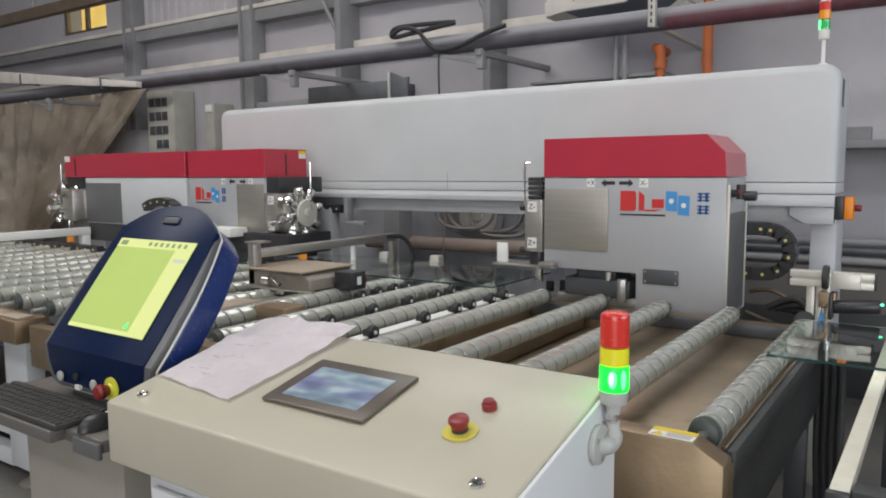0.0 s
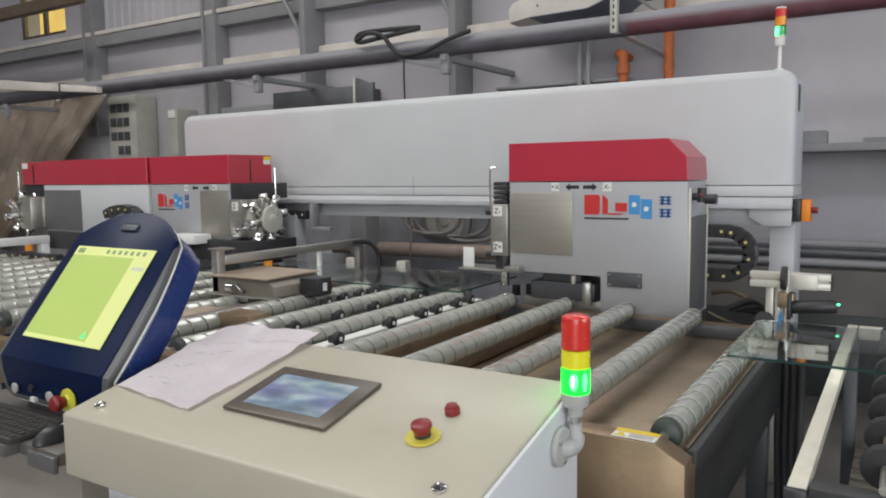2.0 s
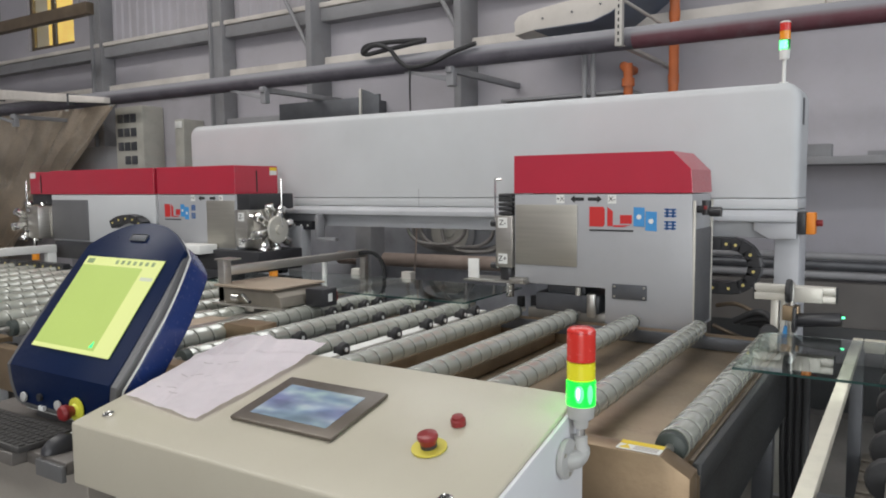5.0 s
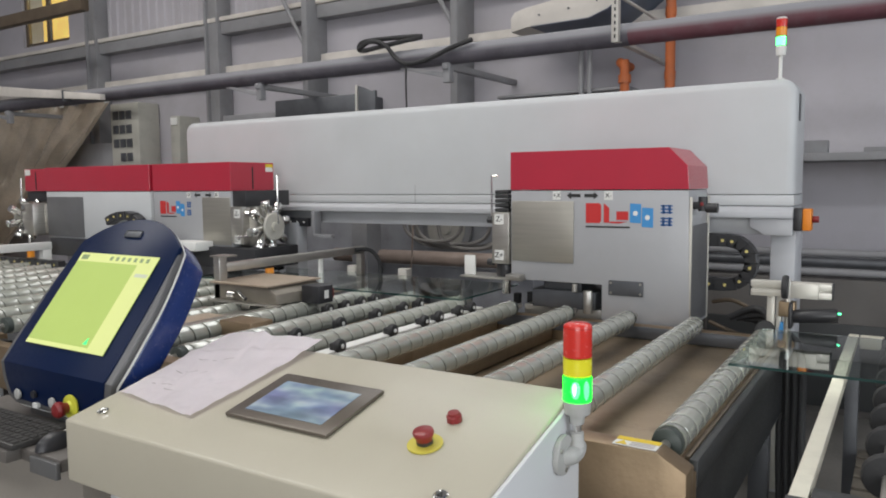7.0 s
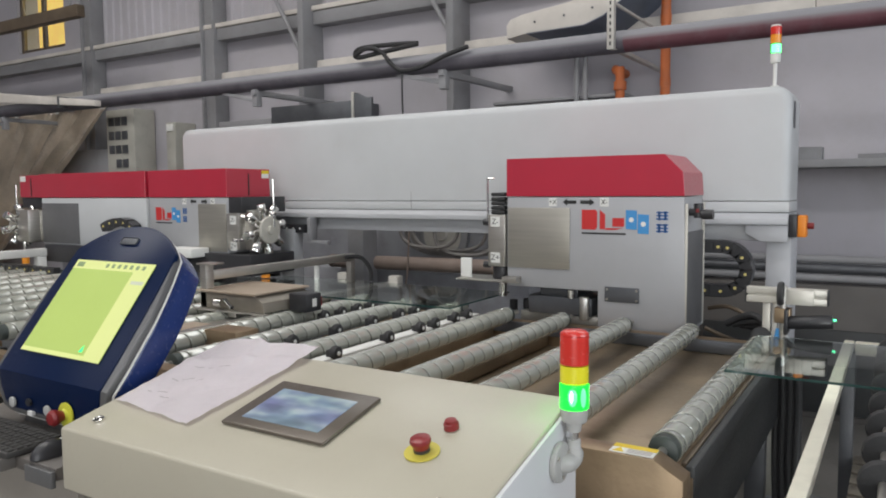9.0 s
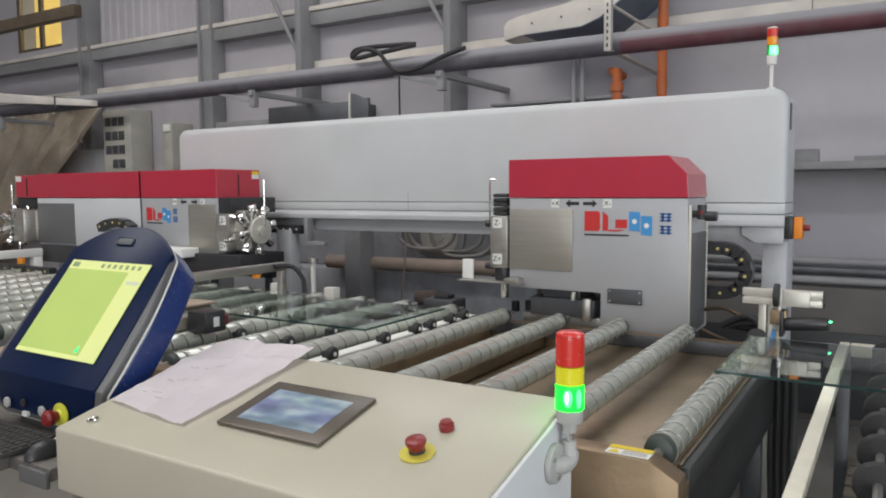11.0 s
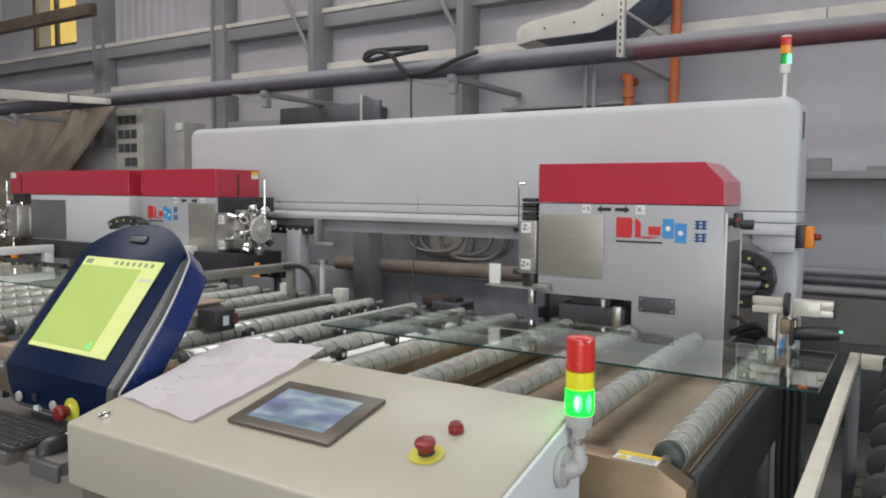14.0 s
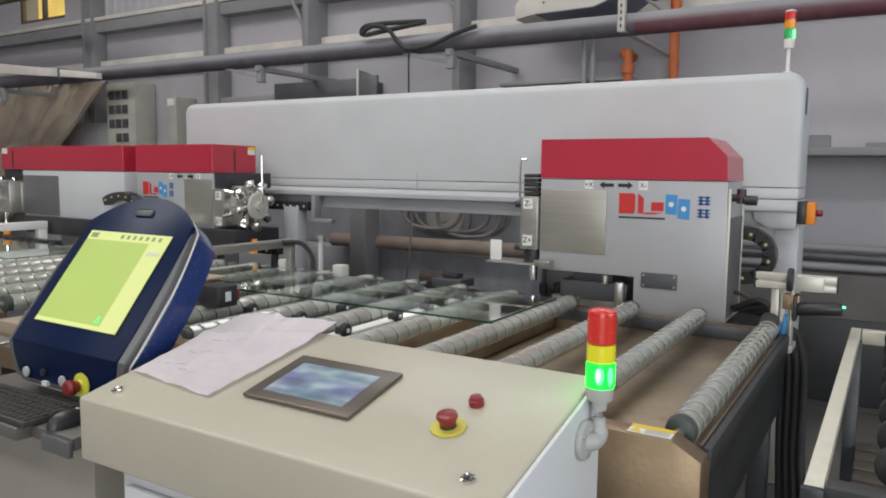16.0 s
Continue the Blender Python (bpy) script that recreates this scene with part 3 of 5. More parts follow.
part("switch_body", box(-7.05, -6.90, 5.5, 5.79, 1.55, 2.35, 0.006), BEIGE_BOX, ec)
part("switch_cover", box(-7.03, -6.92, 5.485, 5.499, 2.25, 2.33, 0.003), LABEL_WHITE, ec)
ov = thing("overhead_rail", (-9, 4.5, 2.7), "pale painted overhead rail with clips", "rail")
part("rail", tube([(-13.0, 5.3, 2.72), (-11, 5.3, 2.69), (-9.5, 5.3, 2.65), (-8.0, 5.3, 2.62), (-7.5, 5.3, 2.60)], 0.04), GALV, ov)
pk = thing("plank", (-8.4, 4.56, 2.6), "pale dusty plank strapped to the hall pipe", "plank")
part("board", prism([(-9.9, 2.845), (-6.95, 2.506), (-6.95, 2.448), (-9.9, 2.70)], "y", 4.575, 4.645, 0.004), PALE_DUST, pk)
for x, z in ((-9.3, 2.70), (-7.6, 2.53)):
    part("strap", box(x, x + 0.03, 4.568, 4.80, z - 0.06, z + 0.06, 0.003), DARK_STEEL, pk)
tp = thing("tarpaulin", (-9.6, 5.3, 0), "brown translucent tarpaulin hanging in folds", "curtain")
bm = bmesh.new()
grid = []
for i in range(90):
    u = i / 89
    col = []
    for j in range(24):
        v = j / 23
        x = -12.6 + 4.81 * u - 5.1 * v * max(0.0, u - 0.35)
        ridge = abs(math.sin(u * 34 + 1.2 * v + 0.8 * math.sin(u * 11)))
        y = 5.34 - 0.16 * (1 - ridge) ** 2 * (0.5 + v) + 0.05 * math.sin(u * 23 + 1.3) + 0.025 * math.sin(u * 131 + v * 9) + 0.02 * noise.noise((u * 40, v * 9, 3.0))
        col.append(bm.verts.new((x, y, 2.60 - 2.4 * v - 0.05 * math.sin(u * 40) ** 2 * (1 - v))))
    grid.append(col)
for a, b in zip(grid, grid[1:]):
    for j in range(23):
        bm.faces.new((a[j], a[j + 1], b[j + 1], b[j]))
th = bmesh.ops.solidify(bm, geom=bm.faces[:], thickness=0.004)
part("sheet", bm, TARP, tp, smooth=80)
for i in range(5):
    x = -11.4 + i * 0.90
    part("clip", box(x, x + 0.05, 5.19, 5.22, 2.52, 2.58, 0.004), LABEL_WHITE, tp)
ob_ = thing("overhead_girder", (-10, 4.2, 3.2), "dark brown overhead steel girder", "girder")
gb = box(-13, -7.7, 4.9, 5.0, 3.50, 3.63, 0.006)
part("girder", gb, DARK_BROWN, ob_)
part("hanger", cyl((-9.6, 4.95, 3.63), (-9.6, 4.95, 6.5), 0.02, 8), WALL_POST, ob_)
part("hanger", cyl((-7.9, 4.95, 3.63), (-7.9, 4.95, 6.5), 0.02, 8), WALL_POST, ob_)

# shelf and low pipes beyond the portal
sh = thing("wall_shelf", (0.5, 5.2, 1.7), "grey steel wall shelf with odds and ends", "shelf")
part("shelf_board", box(-0.9, 4.0, 5.25, 5.8, 1.692, 1.742, 0.004), WALL_POST, sh)
for x in (-0.7, 1.0, 2.8):
    part("shelf_bracket", prism([(5.28, 1.692), (5.8, 1.30), (5.8, 1.692)], "x", x, x + 0.03, 0.001), WALL_POST, sh)
cl = thing("steel_offcut", (-0.5, 5.1, 1.742), "grey steel offcut lying on a shelf", "offcut")
part("offcut", box(-0.62, -0.40, 5.3, 5.42, 1.742, 1.825, 0.006), WALL_POST, cl)
c2 = thing("steel_plate", (0.1, 5.1, 1.742), "thin grey plate lying on a shelf", "plate")
part("plate", box(-0.2, 0.9, 5.3, 5.5, 1.742, 1.772, 0.004), WALL_POST, c2)
for z, r, m_, nm in ((1.085, 0.026, WALL_POST, "grey"), (1.022, 0.034, DARK_STEEL, "dark grey"), (0.958, 0.027, WALL_POST, "thin grey")):
    lp = thing("low_pipe", (0, 5.3, z), nm + " pipe running low along the wall", "pipe", "low pipes")
    part("pipe", cyl((-2.6, 5.5, z), (5.5, 5.5, z), r, 14), m_, lp)
    for x in (-1.2, 0.9, 3.0):
        part("pipe_clamp", box(x, x + 0.04, 5.5 - r - 0.004, 5.8, z - r - 0.006, z + r + 0.006, 0.003), WALL_POST, lp)
dk = thing("dark_plinth", (0.5, 5.2, 0), "dark grey low machine plinth along the wall", "plinth")
part("plinth_body", box(-2.4, 5.0, 5.47, 5.79, 0, 0.915, 0.01), PLINTH, dk)
# near-black sheets make the plinth darker below 0.62
for k in range(6):
    part("dark_lower_sheet", box(-2.38 + 1.23 * k, -1.18 + 1.23 * k, 5.45, 5.47, 0.05, 0.62, 0.006), SKIRT, dk)

# machinery seen under the portal beam
dc = thing("rear_column", (-4.1, 5.1, 0), "dark blue-grey steel column behind the portal", "column")
part("column_profile", box(-4.05, -3.88, 5.0, 5.2, 0, 1.5, 0.006), WALL_POST, dc)
um = thing("rear_machine", (-3.4, 5.1, 0), "dark brown machine housing behind the portal", "machine")
part("machine_body", box(-6.0, -2.45, 5.3, 5.79, 0, 0.86, 0.02), DARK_WALL, um)
part("upper_body", box(-6.0, -2.5, 5.5, 5.79, 0.86, 1.55, 0.02), DARK_WALL, um)
bp = thing("brown_pipe", (-3.4, 5.2, 0.9), "brown dusty insulated pipe", "pipe")
part("pipe", cyl((-4.4, 5.2, 0.93), (-2.3, 5.2, 0.95), 0.06, 16), BROWN_PIPE, bp)
for x in (-4.1, -2.7):
    part("pipe_foot", box(x, x + 0.05, 5.17, 5.5, 0.86, 0.90, 0.004), DARK_STEEL, bp)
for k, (cx, rx, low) in enumerate(((-3.23, 0.50, 1.005), (-3.20, 0.45, 1.03), (-3.24, 0.37, 1.05), (-3.06, 0.30, 1.02), (-3.40, 0.30, 1.075))):
    hc = thing("hose_coil", (cx, 4.95, 1.15), "coil of pale grey rubber hose hung behind the portal", "hose", "hose coils")
    pts = []
    for a in range(16):
        c, q = math.cos(a * math.tau / 16), math.sin(a * math.tau / 16)
        pts.append((cx + rx * math.copysign(abs(c) ** 0.7, c), 5.43 - 0.035 * k, low + 0.21 + 0.21 * math.copysign(abs(q) ** 0.75, q)))
    part("hose", tube(pts, 0.016, closed=True), HOSE, hc)
fd = thing("fan_housing", (-3.36, 5.46, 1.0), "round pale grey fan housing behind the hoses", "fan")
part("housing_ring", lathe([(0.23, 0.0), (0.25, 0.01), (0.25, 0.035), (0.21, 0.045)], (-3.36, 5.495, 1.18), (0, -1, 0), 30), WALL_POST, fd)
part("fan_disc", lathe([(0.20, 0.03), (0.19, 0.05), (0.06, 0.055), (0.05, 0.07), (0.01, 0.072)], (-3.36, 5.495, 1.18), (0, -1, 0), 30), GALV, fd)
hw = thing("hanging_cable", (-3.40, 5.0, 1.2), "thin brown cable hanging behind the rollers", "cable")
part("cable", tube([(-3.39, 5.0, 1.5), (-3.40, 5.0, 1.21), (-3.43, 5.01, 0.9), (-3.47, 5.02, 0.62), (-3.48, 5.02, 0.2), (-3.46, 4.98, 0.01)], 0.007), BROWN_PIPE, hw)
mr = thing("pump_motor", (-3.2, 4.95, 0), "small rust-brown pump on a dark stand", "pump")
part("pump_body", cyl((-3.30, 5.0, 0.70), (-3.12, 5.0, 0.72), 0.05, 18, bevel=0.008), BROWN_PIPE, mr)
part("pump_stand", box(-3.28, -3.14, 4.96, 5.04, 0.0, 0.655, 0.004), DARK_STEEL, mr)

# ---- the portal ----
pf = thing("drilling_portal", (-2.6, 4.1, 0), "long pale grey painted portal beam on steel columns", "machine portal")
ends = [(-4.865, 1.503), (-0.422, 1.503)]
ends += [(-0.502 + 0.08 * math.cos(k * math.pi / 16), 1.983 + 0.08 * math.sin(k * math.pi / 16)) for k in range(9)]
ends += [(-4.785 - 0.08 * math.sin(k * math.pi / 16), 1.983 + 0.08 * math.cos(k * math.pi / 16)) for k in range(9)]
bm = prism(ends, "y", 3.93, 4.28)
rim = [e for e in bm.edges if abs(e.verts[0].co.y - e.verts[1].co.y) < 1e-5 and e.verts[0].co.z + e.verts[1].co.z > 3.02]
bmesh.ops.bevel(bm, geom=rim, offset=0.045, segments=5, affect="EDGES", profile=0.5)
part("beam", bm, WHITE, pf)
part("middle_strip", box(-4.82, -0.424, 3.932, 4.27, 1.446, 1.499, 0.003), WHITE, pf)
part("lower_ledge", prism([(3.932, 1.442), (3.905, 1.415), (3.905, 1.385), (4.27, 1.385), (4.27, 1.442)], "x", -4.82, -0.424, 0.003), GREY_PAINT, pf)
part("under_channel", box(-4.7, -0.54, 3.99, 4.24, 1.30, 1.385, 0.004), GREY_PAINT, pf)
part("corner_bracket", prism([(-0.62, 1.383), (-0.62, 1.34), (-0.55, 1.30), (-0.425, 1.30), (-0.425, 1.383)], "y", 3.925, 4.2, 0.004), GREY_PAINT, pf, "bright corner bracket under the beam")
# the pedestal's beige stands for light bounced up from the floor
part("pedestal", box(-0.545, -0.40, 3.90, 4.27, 0.022, 0.45, 0.006), BEIGE_BOX, pf, "column pedestal, beige for light bounced off the floor")
for x0, x1 in ((-0.53, -0.415), (-4.79, -4.6)):
    part("column", box(x0, x1, 3.98, 4.24, 0.012, 1.385, 0.006), GREY_PAINT, pf)
    part("foot_plate", box(x0 - 0.06, x1 + 0.06, 3.92, 4.30, 0.0, 0.02, 0.003), GREY_PAINT, pf)
part("vent_sticker", box(-0.421, -0.4185, 3.99, 4.05, 1.86, 1.99, 0.001), DARK_STEEL, pf, "small dark sticker on the beam's end")
part("seam", box(-2.648, -2.645, 3.9295, 3.931, 1.446, 1.56, 0), WALL_POST, pf)
hk = bmesh.new()
box(-3.48, -3.45, 3.86, 3.93, 1.22, 1.385, 0.003, hk)
box(-3.48, -3.30, 3.86, 3.90, 1.20, 1.225, 0.003, hk)
part("cable_hook", hk, WALL_POST, pf)

# tower lamp on the portal
def tower_lamp(at, r, hs, lit, label):
    """hs: heights of base, green, yellow, red, top."""
    x, y = at
    tl = thing("tower_lamp", (x, y, hs[0]), label, "signal lamp", "signal lamps")
    part("lamp_base", lathe([(r * 0.86, hs[0]), (r * 0.9, hs[0] + 0.002), (r * 0.95, hs[1] - 0.004), (r * 0.95, hs[1])], (x, y, 0)), LAMP_GREY if lit else LABEL_WHITE, tl)
    for nm, a, b, m_ in (("green_lens", hs[1], hs[2], LAMP_GREEN if lit else LENS_GREEN), ("yellow_lens", hs[2], hs[3], LAMP_YELLOW if lit else LAMP_ORANGE), ("red_lens", hs[3], hs[4] - 0.004, LAMP_RED)):
        n = max(4, int((b - a) / 0.0045))
        prof = []
        for i in range(n + 1):
            z = a + 0.001 + (b - a - 0.002) * i / n
            prof.append((r * (1.0 if i % 2 else 0.975), z))
        ln = part(nm, lathe(prof, (x, y, 0)), m_, tl)
        if nm == "green_lens" and lit:
            # glowing shapes set at the lens's front for its bright centre
            m = (a + b) / 2 + 0.002
            for dx, wide in ((-0.006, 0.0085), (0.0135, 0.005)):
                at_ = (x + dx * 0.90 + 0.42 * r, y + dx * 0.42 - 0.90 * r)
                gb = part("glow_spot", lathe([(0.001, m - 0.019), (wide * 0.7, m - 0.014), (wide, m - 0.004), (wide, m + 0.006), (wide * 0.7, m + 0.013), (0.001, m + 0.017)], (at_[0], at_[1] + 0.004, 0), seg=16), LAMP_HALO, ln)
                if wide > 0.006:
                    part("bright_spot", lathe([(0.0008, m - 0.010), (0.0034, m - 0.003), (0.0034, m + 0.008), (0.0008, m + 0.013)], (at_[0] + 0.001, at_[1] - 0.004, 0), seg=12), LAMP_CORE, gb)
    part("cap", lathe([(r * 0.99, hs[4] - 0.004), (r * 0.96, hs[4]), (r * 0.75, hs[4] + 0.004), (r * 0.2, hs[4] + 0.005)], (x, y, 0)), LAMP_RED if lit else LABEL_WHITE, tl)
    return tl


t1 = tower_lamp((-0.52, 4.06), 0.026, (2.19, 2.235, 2.285, 2.328, 2.372), False, "small three-colour signal lamp on a white pole")
part("pole", cyl((-0.52, 4.06, 2.06), (-0.52, 4.06, 2.2), 0.009, 12), LABEL_WHITE, t1)
for ob in t1.children:
    if ob.name.startswith("green_lens"):
        ob.visible_shadow = False
# added drum, one side lit, turned in the green lens to imitate blinking
blinker = part("blink_drum", cyl((-0.52, 4.06, 2.238), (-0.52, 4.06, 2.282), 0.0195, 24), DRUM_GREEN, t1, origin=(-0.52, 4.06, 2.26))
shell = bmesh.new()
rim = [(-0.52 + 0.0215 * math.cos(radians(a)), 4.06 + 0.0215 * math.sin(radians(a))) for a in range(-77, 78, 11)]
rim += [(-0.52 + 0.0200 * math.cos(radians(a)), 4.06 + 0.0200 * math.sin(radians(a))) for a in range(77, -78, -11)]
part("lit_face", prism(rim, "z", 2.239, 2.281, 0, shell), BLINK_LIT, blinker, "bright green lit face")
part("pole_foot", cyl((-0.52, 4.06, 2.06), (-0.52, 4.06, 2.078), 0.02, 14), LABEL_WHITE, t1)

# orange switch on the portal's end
sw = thing("orange_switch", (-0.38, 4.0, 1.32), "orange and black switch box with a red knob", "switch")
part("switch_back", box(-0.424, -0.385, 3.93, 4.02, 1.325, 1.435, 0.004), BLACK, sw)
part("switch_body", box(-0.385, -0.345, 3.935, 4.015, 1.325, 1.432, 0.006), ORANGE, sw)
part("knob", cyl((-0.345, 3.975, 1.38), (-0.315, 3.975, 1.38), 0.016, 16, bevel=0.003), RED_PLASTIC, sw)


# ---- drill heads ----
def logo(parent, x0, x1, z0, z1, y):
    """The maker's mark as plain shapes in its colours."""
    w, h = x1 - x0, z1 - z0
    def r(a, b, c, d, m_, nm="logo_shape"):
        part(nm, box(x0 + a * w, x0 + b * w, y - 0.0016, y, z0 + c * h, z0 + d * h, 0), m_, parent)
    def block(pts):
        part("logo_shape", prism([(x0 + a * w, z0 + c * h) for a, c in pts], "y", y - 0.0016, y), LOGO_RED, parent)
    block(((0.0, 0.30), (0.0, 1.0), (0.165, 1.0), (0.185, 0.92), (0.185, 0.38), (0.165, 0.30)))
    block(((0.215, 0.32), (0.215, 1.0), (0.28, 0.84), (0.28, 0.32)))
    block(((0.285, 0.30), (0.285, 0.36), (0.49, 0.37), (0.40, 0.30)))
    block(((0.365, 0.42), (0.365, 0.72), (0.50, 0.72), (0.50, 0.42)))
    for a, c in ((0.52, 0.34), (0.655, 0.20)):
        pl = prism([(x0 + a * w, z0 + c * h), (x0 + a * w, z0 + (c + 0.66) * h), (x0 + (a + 0.125) * w, z0 + (c + 0.64) * h), (x0 + (a + 0.125) * w, z0 + (c - 0.02) * h)], "y", y - 0.0016, y)
        part("logo_plate", pl, LOGO_BLUE, parent)
        part("logo_hole", cyl((x0 + (a + 0.062) * w, y - 0.0016, z0 + (c + 0.32) * h), (x0 + (a + 0.062) * w, y - 0.0026, z0 + (c + 0.32) * h), 0.028 * w, 14), LABEL_WHITE, parent)
    for c in (0.24, 0.66):
        for k in range(3):
            r(0.86, 0.99, c + 0.02 + 0.11 * k, c + 0.07 + 0.11 * k, LOGO_NAVY)
        r(0.88, 0.905, c, c + 0.30, LOGO_NAVY)
        r(0.945, 0.97, c, c + 0.30, LOGO_NAVY)
    r(0.0, 0.52, 0.14, 0.20, INK, "caption_bar")


FRONT = Matrix.Rotation(radians(90), 4, "X")


def label_plate(text, x, z, y, size, parent):
    lb = part("label_plate", box(x - size * 0.62, x + size * 0.62, y - 0.0016, y, z - size * 0.62, z + size * 0.62, 0), LABEL_WHITE, parent)
    letters(text, size * 0.95, Matrix.Translation((x, y - 0.0026, z)) @ FRONT, INK, lb)


def arrow(x, z, y, s, d, parent):
    part("arrow", prism([(x + d * s, z), (x + d * 0.35 * s, z + 0.018), (x + d * 0.35 * s, z + 0.008), (x - d * s, z + 0.008), (x - d * s, z - 0.008), (x + d * 0.35 * s, z - 0.008), (x + d * 0.35 * s, z - 0.018)], "y", y - 0.0016, y), INK, parent)


YF = 3.35
hd = thing("drill_head", (-1.2, YF, 0.9), "silver drill head with a red cover on the portal beam", "drill head", "drill heads")
part("body", prism([(-1.662, 1.531), (-0.780, 1.531), (-0.768, 0.905), (-1.18, 0.905), (-1.18, 1.08), (-1.662, 1.08)], "y", YF, 3.70, 0.004), HEAD_GREY, hd)
part("cover", prism([(-1.664, 1.534), (-1.664, 1.723), (-0.870, 1.723), (-0.787, 1.640), (-0.779, 1.534)], "y", YF - 0.004, 3.72, 0.0015, seg=1), RED, hd, "bright red sheet cover", smooth=15)
part("saddle", box(-1.55, -0.85, 3.70, 3.93, 1.2, 1.5, 0.006), DARK_STEEL, hd)
pp = part("steel_plate", box(-1.655, -1.323, YF - 0.006, YF, 1.176, 1.478, 0.002), PANEL_STEEL, hd, "brushed steel cover plate")
nm = part("name_plate", box(-1.144, -0.978, YF - 0.006, YF, 1.035, 1.106, 0.004), DARK_STEEL, hd, "dark screwed name plate")
for x in (-1.132, -0.990):
    for z in (1.047, 1.094):
        part("screw", cyl((x, YF - 0.010, z), (x, YF - 0.006, z), 0.006, 8), STEEL, nm)
part("side_panel", box(-0.7755, -0.767, 3.372, 3.672, 0.92, 1.37, 0.002), DARK_PANEL, hd, "dull grey side panel")
for y in (3.352, 3.685):
    part("bright_edge", box(-0.777, -0.765, y, y + 0.010, 0.91, 1.50, 0.001), ALU, hd)
logo(hd, -1.262, -0.846, 1.335, 1.470, YF)
label_plate("+X", -1.412, 1.506, YF, 0.034, hd)
arrow(-1.325, 1.506, YF, 0.035, -1, hd)
arrow(-1.235, 1.506, YF, 0.035, 1, hd)
label_plate("X-", -1.150, 1.506, YF, 0.034, hd)
vf = bmesh.new()
cyl((-0.775, 3.42, 1.46), (-0.72, 3.42, 1.46), 0.017, 14, vf)
cyl((-0.735, 3.42, 1.435), (-0.735, 3.42, 1.50), 0.020, 14, vf)
cyl((-0.72, 3.42, 1.45), (-0.67, 3.42, 1.45), 0.022, 14, vf)
part("air_valve", vf, BLACK, hd)
part("valve_plate", box(-0.80, -0.78, 3.38, 3.46, 1.42, 1.49, 0.002), CHROME, hd)
part("valve_ring", cyl((-0.742, 3.42, 1.468), (-0.728, 3.42, 1.468), 0.0215, 14), RED_PLASTIC, hd)
# the lower drill under the head
ld = bmesh.new()
box(-1.56, -1.22, 3.38, 3.66, 0.945, 1.035, 0.008, ld)
box(-1.50, -1.30, 3.40, 3.62, 1.035, 1.078, 0.006, ld)
part("lower_motor", ld, DARK_STEEL, hd)
part("lower_bracket", box(-1.62, -1.19, 3.42, 3.66, 0.86, 0.945, 0.004), STEEL, hd)
part("oil_cup", cyl((-1.24, 3.33, 0.94), (-1.24, 3.33, 1.05), 0.022, 16, bevel=0.003), STEEL, hd, "silver cylinder")
part("gland", cyl((-1.32, 3.36, 1.035), (-1.32, 3.36, 1.075), 0.014, 10), STEEL, hd)
for x, z in ((-1.70, 0.965), (-1.62, 0.975), (-1.56, 0.985)):
    part("lower_knob", cyl((x, 3.50, z - 0.035), (x, 3.50, z + 0.02), 0.022, 14, bevel=0.004), RUBBER, hd)
# spindle slide
zs = part("spindle_slide", box(-1.765, -1.668, 3.335, 3.50, 1.155, 1.42, 0.004), STEEL, hd, "steel spindle slide with black bellows")
bl = bmesh.new()
for k in range(5):
    box(-1.755, -1.675, 3.345, 3.49, 1.422 + k * 0.023, 1.441 + k * 0.023, 0.006, bl)
part("bellows", bl, RUBBER, zs)
part("chuck", cyl((-1.715, 3.40, 1.085), (-1.715, 3.40, 1.155), 0.05, 20, bevel=0.004), BLACK, zs)
part("spindle", cyl((-1.715, 3.40, 0.995), (-1.715, 3.40, 1.085), 0.022, 16), CHROME, zs)
label_plate("Z-", -1.723, 1.385, 3.335, 0.042, zs)
label_plate("Z+", -1.723, 1.200, 3.335, 0.042, zs)
ar = bmesh.new()
box(-1.94, -1.58, 3.30, 3.48, 1.078, 1.088, 0.002, ar)
box(-1.66, -1.58, 3.28, 3.34, 1.088, 1.11, 0.002, ar)
part("guard_plate", ar, STEEL, zs)
part("side_guard", box(-1.945, -1.88, 3.36, 3.37, 1.088, 1.19, 0.002), LABEL_WHITE, zs, "white splash guard")
part("guide_rod", tube([(-1.785, 3.37, 1.36), (-1.785, 3.37, 1.50), (-1.785, 3.37, 1.60), (-1.78, 3.37, 1.605), (-1.75, 3.37, 1.606)], 0.005), CHROME, zs)
for z in (1.16, 1.38):
    part("fitting", cyl((-1.80, 3.36, z), (-1.765, 3.36, z), 0.018, 12), BLACK, zs)


